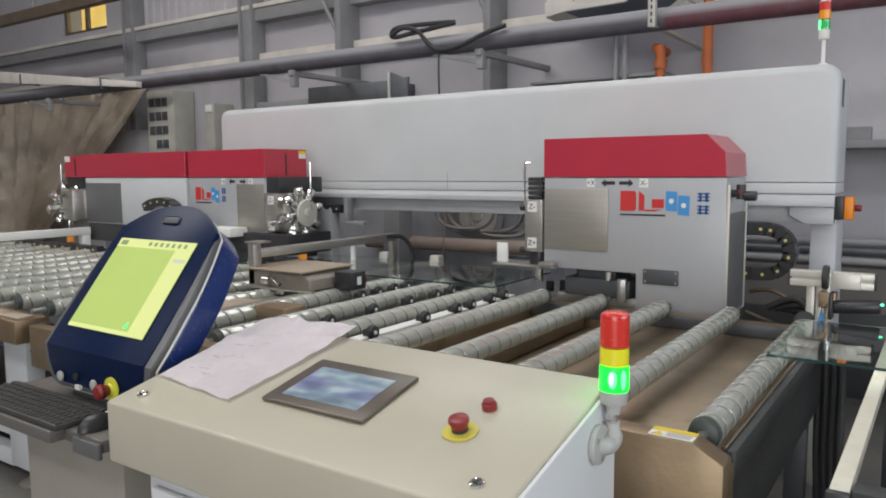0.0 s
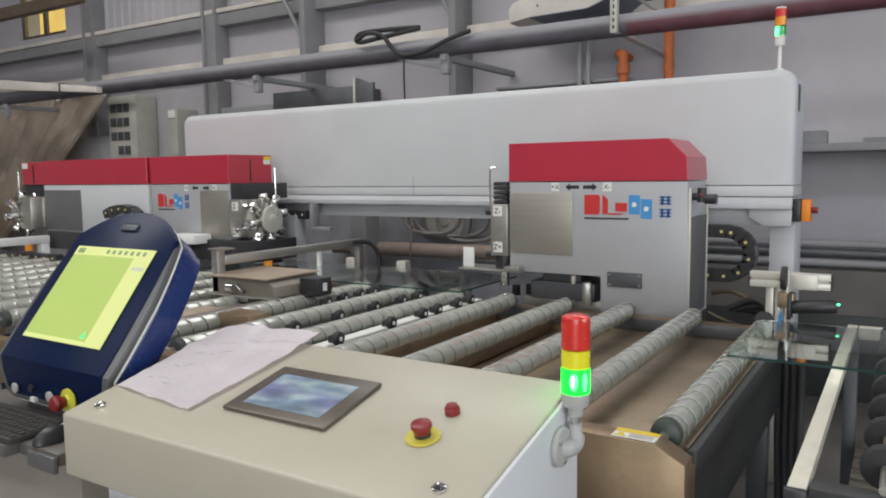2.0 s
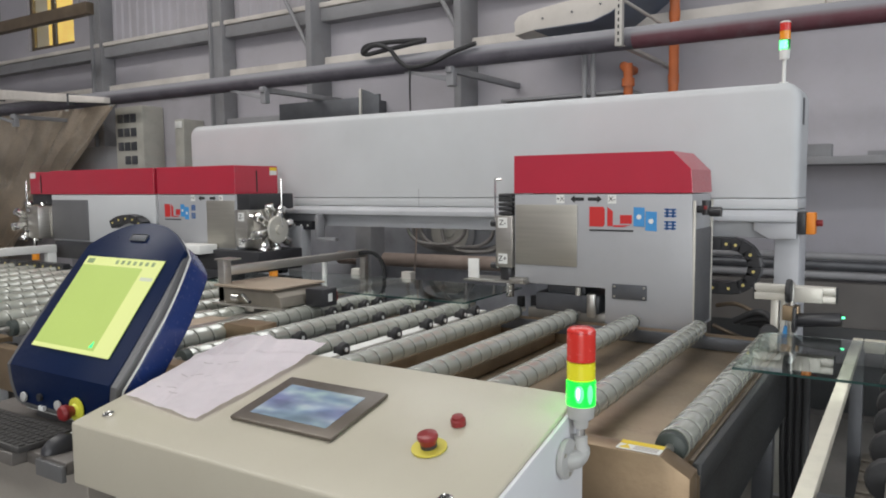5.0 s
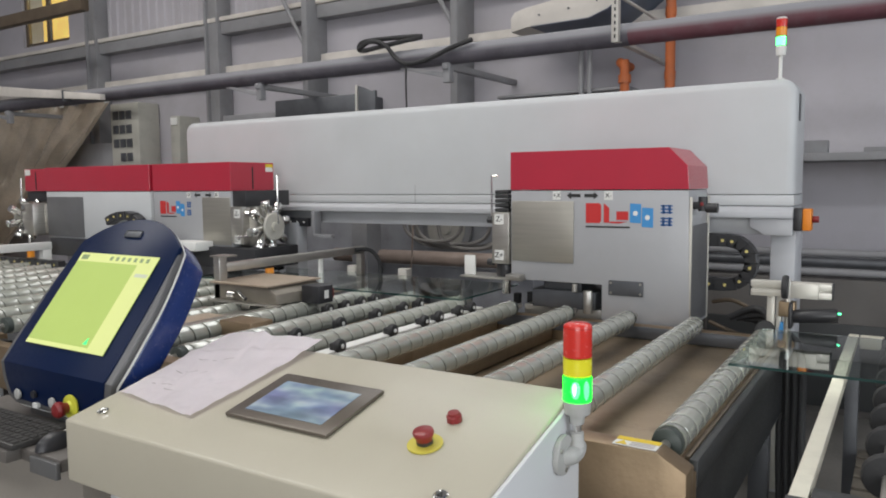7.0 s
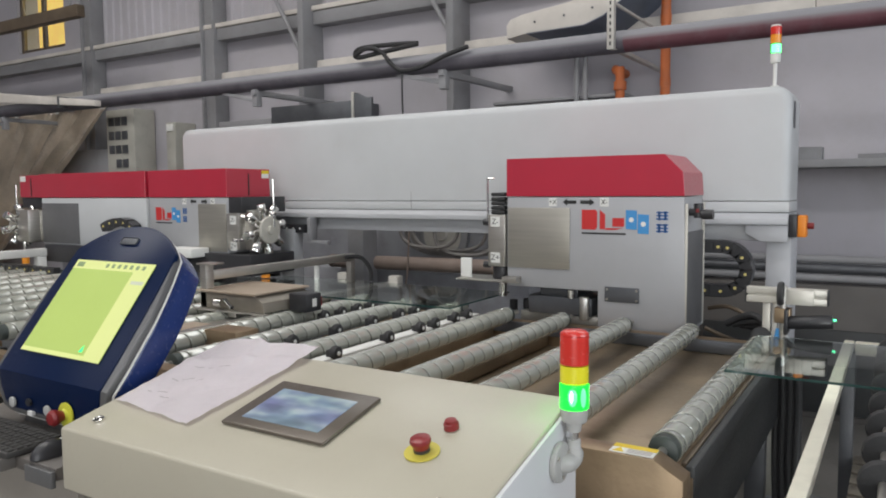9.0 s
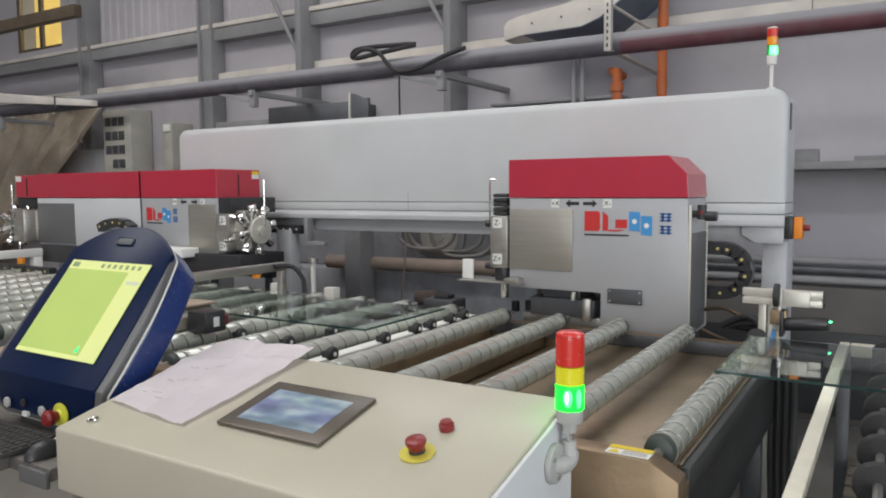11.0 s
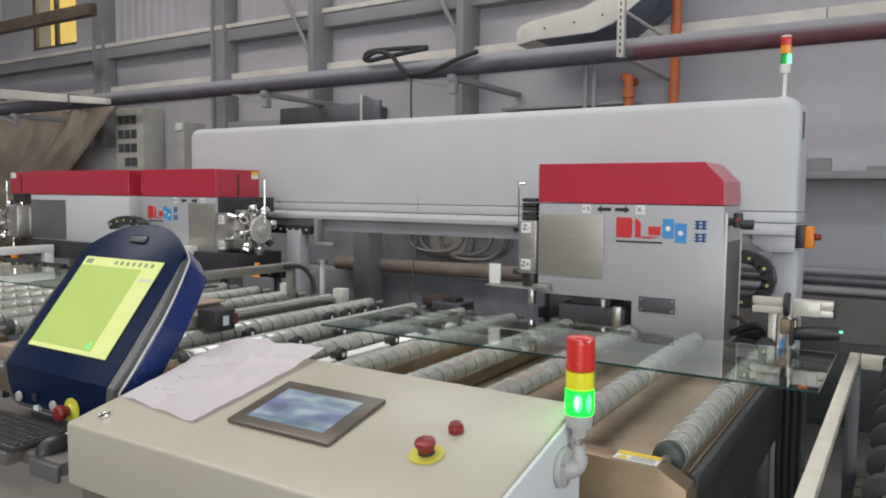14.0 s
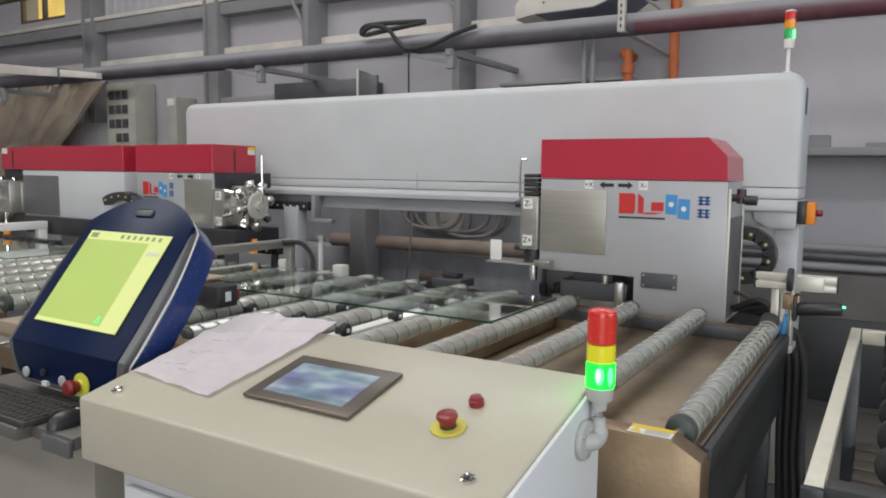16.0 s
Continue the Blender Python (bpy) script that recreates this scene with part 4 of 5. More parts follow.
def turret(parent, x, y, z, d):
    """A wheel of chrome drill spindles turning about the beam's direction, with a disc on its outer side d."""
    hub = part("spindle_wheel", box(min(x, x - d * 0.16), max(x, x - d * 0.16), y - 0.07, y + 0.10, z - 0.13, z + 0.13, 0.01), STEEL, parent, "chrome turret of drill spindles")
    for k in range(8):
        a = k * math.tau / 8 + 0.2
        c, s = math.cos(a), math.sin(a)
        xx = x + d * 0.035
        sp = cyl((xx, y + 0.04 * c, z + 0.04 * s), (xx, y + 0.115 * c, z + 0.115 * s), 0.021, 12)
        cyl((xx, y + 0.115 * c, z + 0.115 * s), (xx, y + 0.172 * c, z + 0.172 * s), 0.031, 14, sp, bevel=0.004)
        part("drill_spindle", sp, CHROME, hub)
    for k in range(4):
        a = k * math.tau / 4 + 0.6
        part("clamp_rod", cyl((x - d * 0.02, y - 0.02 + 0.09 * math.cos(a), z + 0.09 * math.sin(a)), (x - d * 0.11, y - 0.09 + 0.05 * math.cos(a), z + 0.12 * math.sin(a)), 0.014, 10), CHROME, hub)
    part("index_disc", lathe([(0.09, 0), (0.09, 0.012), (0.085, 0.016), (0.030, 0.016), (0.030, 0.035), (0.014, 0.037)], (x + d * 0.075, y, z), (d, 0, 0)), ALU, hub)
    part("hub_shaft", cyl((x, y, z), (x + d * 0.08, y, z), 0.03, 14), STEEL, hub)
    part("guide_rod", tube([(x + d * 0.12, y, z + 0.02), (x + d * 0.12, y, z + 0.2), (x + d * 0.12, y, z + 0.33)], 0.006), CHROME, hub)
    part("drill_bit", cyl((x + d * 0.03, y, z - 0.22), (x + d * 0.03, y, z - 0.12), 0.014, 10), CHROME, hub)
    part("coolant_cup", cyl((x + d * 0.03, y, z - 0.315), (x + d * 0.03, y, z - 0.22), 0.028, 14), AMBER, hub)
    return hub


def side_head(xa, xb, side, label, marks, end=0.0):
    """A drill head with its cover from xa to xb; the spindles stand beyond xb. end: a set-back cover over them."""
    cx = (xa + xb) / 2
    h = thing("drill_head", (cx, YF, 1.0), label, "drill head", "drill heads")
    lo, hi = min(xa, xb), max(xa, xb)
    part("body", box(lo, hi, YF, 3.72, 1.165, 1.531, 0.004), WHITE if not marks else HEAD_GREY, h)
    cv = part("cover", box(lo, hi, YF - 0.004, 3.736, 1.534, 1.722, 0.002, seg=1), RED, h, "bright red sheet cover", smooth=15)
    if end:
        el, eh = min(xb, xb + side * end), max(xb, xb + side * end)
        ec_ = part("end_cover", box(el, eh, YF + 0.014, 3.73, 1.536, 1.716, 0.002, seg=1), RED, h, smooth=15)
        xm = (el + eh) / 2
        part("slot", box(xm - 0.006, xm + 0.006, YF + 0.0105, YF + 0.0145, 1.545, 1.69, 0), INK, ec_)
        part("sticker", box(el + 0.01, el + 0.09, YF + 0.0115, YF + 0.0138, 1.665, 1.71, 0), LABEL_WHITE, ec_, "pale yellow and white sticker")
        part("dark_slab", box(el, eh, YF + 0.03, 3.70, 1.45, 1.534, 0.004), BLACK, h)
    else:
        xs = xb + side * 0.0005
        part("slot", box(xs - 0.001, xs + 0.002, 3.535, 3.545, 1.545, 1.69, 0), INK, cv)
        st = part("sticker", box(xs - 0.001, xs + 0.0025, 3.66, 3.725, 1.66, 1.712, 0), LABEL_WHITE, cv, "pale yellow and white sticker")
        part("sticker_band", box(xs - 0.001, xs + 0.004, 3.66, 3.725, 1.69, 1.712, 0), YELLOW, st)
        part("dark_slab", box(min(xb, xb + side * 0.12), max(xb, xb + side * 0.12), 3.36, 3.76, 1.43, 1.534, 0.004), BLACK, h)
    p0, p1 = sorted((xb - side * 0.01, xb - side * (0.28 if marks else 0.5)))
    part("steel_plate", box(p0, p1, YF - 0.006, YF, 1.175, 1.49, 0.002), PANEL_STEEL if marks else DARK_PANEL, h, "brushed steel cover plate")
    q0, q1 = sorted((xb, xb + side * 0.11))
    part("slide_plate", box(q0, q1, YF - 0.01, 3.5, 1.19, 1.43, 0.004), STEEL, h)
    for z, tx in ((1.385, "Z-"), (1.215, "Z+")):
        label_plate(tx, xb + side * 0.06, z, YF - 0.011, 0.045, h)
    part("under_slab", box(lo + 0.1, hi + (0.25 if marks else 0.1), YF - 0.05, 3.7, 1.03, 1.165, 0.006), BLACK, h)
    part("saddle", box(lo + 0.15, hi - 0.15, 3.72, 3.935, 1.2, 1.5, 0.004), DARK_STEEL, h)
    if marks:
        logo(h, xa + 0.07, xa + 0.40, 1.335, 1.465, YF)
        label_plate("+X", xb - 0.42, 1.506, YF, 0.032, h)
        arrow(xb - 0.33, 1.506, YF, 0.03, -1, h)
        arrow(xb - 0.22, 1.506, YF, 0.03, 1, h)
        label_plate("X-", xb - 0.14, 1.506, YF, 0.032, h)
        part("white_arm", box(lo + 0.35, lo + 0.62, YF - 0.16, YF - 0.01, 1.14, 1.20, 0.006), LABEL_WHITE, h)
    return h


ln = side_head(-4.50, -3.705, 1, "silver drill head with a red cover and a chrome spindle wheel", True)
ts = turret(ln, -3.53, 3.47, 1.30, 1)
lf = side_head(-4.536, -5.853, -1, "white drill head with a red cover and a steel side plate", False, 0.334)
part("support_column", box(-5.5, -4.9, 3.45, 3.75, 0.0, 1.10, 0.006), GREY_PAINT, lf)
tf = turret(lf, -6.03, 3.31, 1.31, -1)


def energy_chain(path, y0, y1, label, r=0.028, every=1):
    """A black link chain along (x, z) points, with yellow rivets."""
    c = thing("energy_chain", (path[0][0], y0, path[0][1]), label, "cable chain", "cable chains")
    n = len(path)
    for i in range(n - 1):
        (xa, za), (xb, zb) = path[i], path[i + 1]
        dx, dz = xb - xa, zb - za
        L = math.hypot(dx, dz)
        nx, nz = -dz / L * r, dx / L * r
        e = (0.04 if every == 1 else -0.10) * L
        ax, az, bx, bz = xa + dx * e / L, za + dz * e / L, xb - dx * e / L, zb - dz * e / L
        lk = part("link", prism([(ax + nx, az + nz), (bx + nx, bz + nz), (bx - nx, bz - nz), (ax - nx, az - nz)], "y", y0, y1, 0.003, seg=1), BLACK, c)
        if i % every == 0:
            part("rivet", cyl(((xa + xb) / 2, y0 - 0.004, (za + zb) / 2), ((xa + xb) / 2, y0, (za + zb) / 2), 0.0075, 10), RIVET, lk)
    return c


loop = [(-1.00 + 0.045 * k, 1.283) for k in range(8)]
loop += [(-0.685 + 0.108 * math.sin(a * math.pi / 8), 1.175 + 0.108 * math.cos(a * math.pi / 8)) for a in range(9)]
loop += [(-0.70 - 0.045 * k, 1.067) for k in range(7)]
ech = energy_chain(loop, 3.72, 3.80, "black plastic cable chain with yellow rivets", 0.03, 2)
part("chain_tray", box(-1.2, -0.80, 3.72, 3.80, 1.02, 1.042, 0.003), DARK_STEEL, ech)
lch = energy_chain([(-4.02 - k * 0.085, 1.125 + (0.0 if k else 0.0)) for k in range(6)], 3.22, 3.29, "black plastic cable chain with pale rivets")
lc2 = energy_chain([(-4.55, 1.26), (-4.58, 1.31), (-4.64, 1.345), (-4.72, 1.36), (-4.80, 1.355), (-4.88, 1.34), (-4.95, 1.31)], 3.26, 3.33, "black plastic cable chain looping upwards", 0.03)
lc3 = energy_chain([(-7.4 + k * 0.11, 0.985) for k in range(20)], 3.10, 3.16, "black cable chain lying beside the far rollers", 0.028)


# ---- roller conveyor ----
R0 = 0.0302
GLASS_Z = 0.99


def roller_mesh(length, pitch=0.076, seg=24):
    """A tube wound with a broad spiral sleeve, along y from 0; darker faces at the winding's steps hold painted shade.
    """
    profile = ((0.0, 0.0020), (0.03, 0.0020), (0.045, 0.0082), (0.060, 0.0091), (0.085, 0.0097), (0.12, 0.0098), (0.30, 0.0100), (0.55, 0.0100), (0.78, 0.0097), (0.92, 0.0092), (0.975, 0.0084), (0.985, 0.0021))
    turns = int(length / pitch) + 2
    verts, faces = [], []
    for i in range(turns):
        for ph, dr in profile:
            for k in range(seg + 1):
                y = min(max(pitch * (i - 1 + ph + k / seg), 0.0), length)
                a = k * math.tau / seg
                verts.append((-(R0 + dr) * math.cos(a), y, (R0 + dr) * math.sin(a)))
    n = seg + 1
    for i in range(turns * len(profile) - 1):
        for k in range(seg):
            a = i * n + k
            faces.append((a, a + 1, a + 1 + n, a + n))
    me = bpy.data.meshes.new("sleeve")
    me.from_pydata(verts, [], faces)
    bm = bmesh.new()
    bm.from_mesh(me)
    bmesh.ops.remove_doubles(bm, verts=bm.verts[:], dist=1e-5)
    bmesh.ops.recalc_face_normals(bm, faces=bm.faces[:])
    bm.to_mesh(me)
    bm.free()
    me.polygons.foreach_set("use_smooth", [True] * len(me.polygons))
    me.set_sharp_from_angle(angle=radians(50))
    me.materials.append(ROLLER)
    me.materials.append(ROLLER_SHADE)
    # steep and sunken faces take the dark colour that stands for shade
    for p in me.polygons:
        radii = [math.hypot(me.vertices[i].co.x, me.vertices[i].co.z) for i in p.vertices]
        if max(radii) - min(radii) > 0.004 or max(radii) < R0 + 0.003:
            p.material_index = 1
    return me


table = thing("roller_conveyor", (-1.4, 2.4, 0), "roller conveyor with a stained steel trough", "conveyor")
long_sleeve = roller_mesh(1.48)
cap_mesh = mesh_from(lathe([(0.030, -0.03), (0.036, -0.026), (0.036, 0.012), (0.02, 0.02)], (0, 0, 0), (0, 1, 0)), "end_cap", ROLLER_CAP)
axle_mesh = mesh_from(cyl((0, -0.09, 0), (0, 1.60, 0), 0.012, 10), "axle", STEEL)
ROLLERS = []
for k in range(25):
    x = -0.418 - 0.2952 * k
    ro = new("roller", long_sleeve)
    ro.parent = table
    ro.location = Vector((x, 1.73, 0.95)) - table.location
    ro["label"] = "grey roller wound with a spiral sleeve"
    for y, flip in ((0.0, False), (1.48, True)):
        cp = new("end_cap", cap_mesh)
        cp.parent = ro
        cp.location = (0, y, 0)
        if flip:
            cp.rotation_euler = (0, 0, math.pi)
    ax = new("axle", axle_mesh)
    ax.parent = ro
    ROLLERS.append(ro)

# near housing in bevelled steel, side frame, far rail
part("near_housing", prism([(-2.35, 0.60), (-2.35, 0.963), (-0.412, 0.963), (-0.345, 0.925), (-0.345, 0.60)], "y", 1.598, 1.668, 0.003), RAIL_STEEL, table)
part("housing_back", box(-2.35, -0.346, 1.67, 1.70, 0.60, 0.90, 0.003), RAIL_STEEL, table)
wl = part("warning_label", box(-0.517, -0.415, 1.605, 1.660, 0.964, 0.9655, 0), LABEL_WHITE, table, "yellow and white warning label")
part("label_band", box(-0.517, -0.415, 1.638, 1.660, 0.966, 0.967, 0), YELLOW, wl)
part("label_sign", prism([(-0.510, 1.609), (-0.484, 1.609), (-0.497, 1.634)], "z", 0.966, 0.9672), YELLOW, wl)
for k in range(3):
    part("print_bar", box(-0.478, -0.422, 1.610 + k * 0.009, 1.614 + k * 0.009, 0.966, 0.9668, 0), PRINT, wl)
part("side_frame", box(-0.365, -0.343, 1.70, 3.30, 0.86, 0.925, 0.004), SKIRT, table)
part("side_skirt", box(-0.40, -0.37, 1.70, 3.30, 0.60, 0.86, 0.004), SKIRT, table)
part("side_lip", box(-0.380, -0.366, 1.72, 3.30, 0.905, 0.925, 0.003), DARK_BROWN, table)
part("far_rail", box(-7.6, -0.43, 3.26, 3.33, 0.70, 0.915, 0.004), RAIL_STEEL, table)
part("trough_floor", box(-1.12, -0.365, 1.70, 3.27, 0.848, 0.860, 0.002), TROUGH, table)
part("trough_back", box(-1.75, -0.365, 3.235, 3.262, 0.862, 0.915, 0.002), DARK_STEEL, table)
part("trough_under", box(-1.75, -1.122, 1.70, 3.27, 0.80, 0.812, 0.002), TROUGH, table)
for k in range(2, 5):
    x = -0.418 - 0.2952 * k
    part("trough_rib", box(x - 0.135, x - 0.075, 1.72, 3.23, 0.862 if k == 2 else 0.815, 0.888, 0.012), TROUGH, table)
part("dark_floor", box(-7.6, -1.752, 1.75, 3.26, 0.70, 0.712, 0.002), DARK_STEEL, table)
part("left_near_rail", box(-7.6, -3.45, 1.60, 1.76, 0.79, 0.90, 0.006), RAIL_STEEL, table)
part("rail_top", box(-7.6, -3.47, 1.62, 1.70, 0.902, 0.912, 0.002), BROWN_TOP, table)
part("rail_motor", box(-3.445, -3.37, 1.66, 1.74, 0.79, 0.88, 0.006), BLACK, table)
part("under_rail", box(-3.365, -2.36, 1.62, 1.68, 0.70, 0.89, 0.004), RAIL_STEEL, table)
fl = part("end_leg", box(-3.86, -3.64, 1.73, 1.82, 0.09, 0.785, 0.006), WHITE, table, "white painted end leg with a levelling foot")
part("leg_beam", box(-7.0, -3.865, 1.74, 1.81, 0.075, 0.165, 0.004), WHITE, fl)
part("leg_beam", box(-7.0, -3.865, 1.74, 1.81, 0.24, 0.42, 0.004), WHITE, fl)
part("foot_stem", cyl((-3.75, 1.79, 0.0), (-3.75, 1.79, 0.10), 0.014, 10), STEEL, fl)
part("levelling_foot", lathe([(0.075, 0.0), (0.075, 0.008), (0.05, 0.02), (0.02, 0.03)], (-3.75, 1.79, 0)), STEEL, fl)
for x in (-0.45, -1.9, -3.4, -5.2, -7.2):
    for y in ((3.26,) if x == -3.4 else (1.6, 3.26)):
        part("leg", box(x - 0.04, x + 0.04, y, y + 0.06, 0.0, 0.70, 0.004), DARK_STEEL, table)
for k, x in enumerate((-1.785, -2.08, -2.375)):
    part("wheel_bar", box(x - 0.030, x + 0.030, 1.78, 3.22, 0.90, 0.946 if not k else 0.91, 0.003), GREY_PAINT if k else LABEL_WHITE, table, "pale painted bar under small wheels" if not k else "")

# small support wheels between the rollers
def support_wheel(x, y, first=[]):
    if first:
        return copy_thing(first[0], pose(x, y, 0.91))
    w = thing("support_wheel", (x, y, 0.91), "small black wheel on a bracket between rollers", "wheel", "support wheels")
    part("bracket", box(x - 0.016, x + 0.014, y - 0.018, y + 0.018, 0.91, 0.972, 0.006), RUBBER, w)
    part("tyre", lathe([(0.016, -0.014), (0.025, -0.012), (0.028, -0.005), (0.028, 0.005), (0.025, 0.012), (0.016, 0.014)], (x + 0.022, y, 0.961), (1, 0, 0), 18), RUBBER, w)
    # disc painted white for the highlight on the wheel
    part("hub", cyl((x + 0.034, y, 0.961), (x + 0.040, y, 0.961), 0.009, 12, bevel=0.003), LABEL_WHITE, w)
    first.append(w)
    return w


for y in (2.10, 2.44, 2.68, 2.80, 2.98, 3.10):
    support_wheel(-1.775, y)
for y in (2.18, 2.46, 2.72, 2.94, 3.08):
    support_wheel(-2.07, y)
for y in (2.20, 2.72, 2.85, 2.98, 3.09):
    support_wheel(-2.365, y)

# ---- side carriage with box, motor, arm and blocks ----
CAR0 = Vector((-2.7, 2.6, 0.90))
car = thing("side_carriage", CAR0, "steel positioning carriage with a brown-topped box and arm", "carriage")
bx = part("gear_box", prism([(-2.93, 0.995), (-2.93, 1.075), (-2.55, 1.075), (-2.50, 1.045), (-2.49, 0.995)], "y", 2.52, 2.86, 0.004), GEAR_GREY, car)
part("box_top", box(-2.94, -2.53, 2.50, 2.88, 1.078, 1.087, 0.002), BROWN_TOP, bx, "brown metal box lid")
part("box_flange", box(-2.96, -2.47, 2.50, 2.53, 0.985, 0.995, 0.001), STEEL, bx)
mt = part("motor", box(-2.485, -2.37, 2.68, 2.79, 0.985, 1.075, 0.008), BLACK, car)
part("motor_label", box(-2.369, -2.367, 2.72, 2.75, 1.01, 1.05, 0), LABEL_WHITE, mt)
part("red_plug", cyl((-2.42, 2.82, 1.0), (-2.42, 2.82, 1.045), 0.02, 12), RED_PLASTIC, mt)
vg = bmesh.new()
cyl((-2.80, 2.50, 1.03), (-2.75, 2.50, 1.03), 0.02, 12, vg)
cyl((-2.72, 2.49, 1.05), (-2.65, 2.47, 1.02), 0.009, 10, vg)
part("air_fitting", vg, CHROME, car)
part("arm_post", box(-2.93, -2.885, 2.52, 2.57, 0.98, 1.21, 0.003), STEEL, car)
part("arm_bracket", box(-2.93, -2.83, 2.50, 2.59, 1.21, 1.218, 0.001), STEEL, car)
part("arm", box(-2.925, -2.885, 2.57, 3.70, 1.13, 1.175, 0.004), STEEL, car)
part("arm_end", box(-2.925, -2.885, 3.66, 3.70, 0.98, 1.13, 0.004), STEEL, car)
part("arm_hose", tube([(-2.88, 3.60, 1.16), (-2.84, 3.70, 1.15), (-2.80, 3.74, 1.08), (-2.79, 3.74, 1.0)], 0.013), RUBBER, car)
part("slide_bar", box(-2.74, -2.68, 2.52, 3.90, 0.960, 0.984, 0.003), STEEL, car)
part("cross_bar", box(-3.2, -2.6, 3.80, 3.86, 0.915, 0.945, 0.003), DARK_STEEL, car)
for x in (-2.665, -3.08):
    part("nylon_block", box(x - 0.035, x + 0.035, 3.80, 3.86, 0.945, 1.03, 0.004), WHITE_CUBE, car)
part("end_housing", box(-2.46, -2.27, 2.14, 2.27, 0.895, 0.99, 0.004), RAIL_STEEL, car)
part("end_block", box(-2.95, -2.58, 2.10, 2.32, 0.895, 0.97, 0.004), BROWN_TOP, car)
part("housing_arm", box(-2.565, -2.50, 1.74, 2.60, 0.972, 0.982, 0.002), STEEL, car)
lb_ = bmesh.new()
box(-2.98, -2.62, 2.03, 2.07, 0.90, 0.925, 0.003, lb_)
box(-2.98, -2.66, 2.18, 2.50, 0.93, 0.955, 0.003, lb_)
part("low_bar", lb_, STEEL, car)
# black bar of small wheels at the far side, and a dotted cable strip under the beam
wb = thing("wheel_bar", (-4.05, 3.83, 0), "black steel bar with small pale-hubbed wheels", "wheel bar")
part("bar", box(-4.40, -3.745, 3.80, 3.86, 0.955, 1.035, 0.004), BLACK, wb)
for x in (-4.36, -3.80):
    part("bar_leg", box(x - 0.02, x + 0.02, 3.81, 3.85, 0.0, 0.954, 0.003), DARK_STEEL, wb)
for x in (-4.30, -4.16, -4.05, -3.92, -3.82):
    wt = part("tyre", lathe([(0.016, -0.012), (0.026, -0.010), (0.029, 0.0), (0.026, 0.010), (0.016, 0.012)], (x, 3.785, 0.985), (0, 1, 0), 18), RUBBER, wb)
    part("hub", cyl((x, 3.771, 0.985), (x, 3.766, 0.985), 0.012, 12), LABEL_WHITE, wt)
ds = thing("cable_strip", (-3.7, 3.88, 1.28), "black cable strip with pale rivets under the beam", "cable strip")
part("strip", box(-4.05, -3.52, 3.87, 3.93, 1.275, 1.335, 0.004), BLACK, ds)
for k in range(8):
    part("rivet", cyl((-3.99 + 0.062 * k, 3.866, 1.306), (-3.99 + 0.062 * k, 3.870, 1.306), 0.007, 10), LABEL_WHITE, ds)
# fixed white post by the far rail
pt = thing("guide_post", (-3.17, 3.6, 0.0), "slim white post with a flat head", "post")
part("post_shaft", cyl((-3.17, 3.6, 0.0), (-3.17, 3.6, 1.115), 0.017, 14), LABEL_WHITE, pt)
part("post_head", cyl((-3.17, 3.6, 1.115), (-3.17, 3.6, 1.14), 0.036, 16), STEEL, pt)
gl_post = thing("portal_post", (-3.66, 3.9, 0), "blue-grey square steel post behind the rollers", "post")
part("post_shaft", box(-3.73, -3.60, 3.85, 3.95, 0, 1.3, 0.006), GREY_PAINT, gl_post)


# ---- glass panes ----
def pane(x0, x1, y0, y1, label):
    c = (x0, y0, GLASS_Z)
    g = thing("glass_pane", c, label, "glass", "glass panes")
    s = part("sheet", box(x0 + 0.0015, x1 - 0.0015, y0 + 0.0015, y1 - 0.0015, GLASS_Z, GLASS_Z + 0.008, 0), GLASS, g, smooth=0)
    s.visible_shadow = False
    for a in ((x0, x1, y0, y0 + 0.001), (x0, x1, y1 - 0.001, y1), (x0, x0 + 0.001, y0 + 0.001, y1 - 0.001), (x1 - 0.001, x1, y0 + 0.001, y1 - 0.001)):
        part("edge", box(*a, GLASS_Z, GLASS_Z + 0.008, 0), GLASS_EDGE, g, "dark green ground edge", smooth=0)
    return g


G1 = (-3.76, 3.09)
G2 = (-0.415, 2.395)
glass_1 = pane(G1[0], G1[0] + 1.95, G1[1], G1[1] + 0.64, "clear glass pane with green edges under the drills")
glass_2 = pane(G2[0], G2[0] + 1.95, G2[1], G2[1] + 0.64, "clear glass pane with green edges on the rollers")
cr_ = thing("corner_rest", (-2.3, 3.5, 0), "dark steel rest under the glass", "rest")
part("rest_body", box(-2.22, -2.03, 3.44, 3.60, 0.90, 0.965, 0.006), DARK_STEEL, cr_)
part("rest_pad", box(-2.17, -2.08, 3.48, 3.56, 0.965, GLASS_Z - 0.002, 0.004), RUBBER, cr_)
part("rest_foot", box(-2.2, -2.05, 3.46, 3.58, 0.0, 0.90, 0.004), DARK_STEEL, cr_)

# ---- infeed table ----
inf = thing("infeed_table", (0.8, 2.5, 0), "cream painted infeed frame with black wheels", "conveyor")
part("front_rail", box(-0.141, -0.104, 1.585, 3.46, 0.895, 0.93, 0.003), WHITE_BAR, inf)
part("end_cap", box(-0.144, -0.101, 1.565, 1.586, 0.892, 0.933, 0.003), BLACK, inf)
part("far_rail", box(-0.10, 2.2, 3.40, 3.46, 0.875, 0.93, 0.004), WHITE_BAR, inf)
part("near_rail", box(-0.10, 2.2, 1.60, 1.66, 0.875, 0.93, 0.004), SKIRT, inf)
for x in (-0.125, 2.1):
    for y in (1.61, 3.42):
        part("leg", box(x - 0.02, x + 0.03, y - 0.02, y + 0.03, 0, 0.890, 0.003), DARK_STEEL, inf)
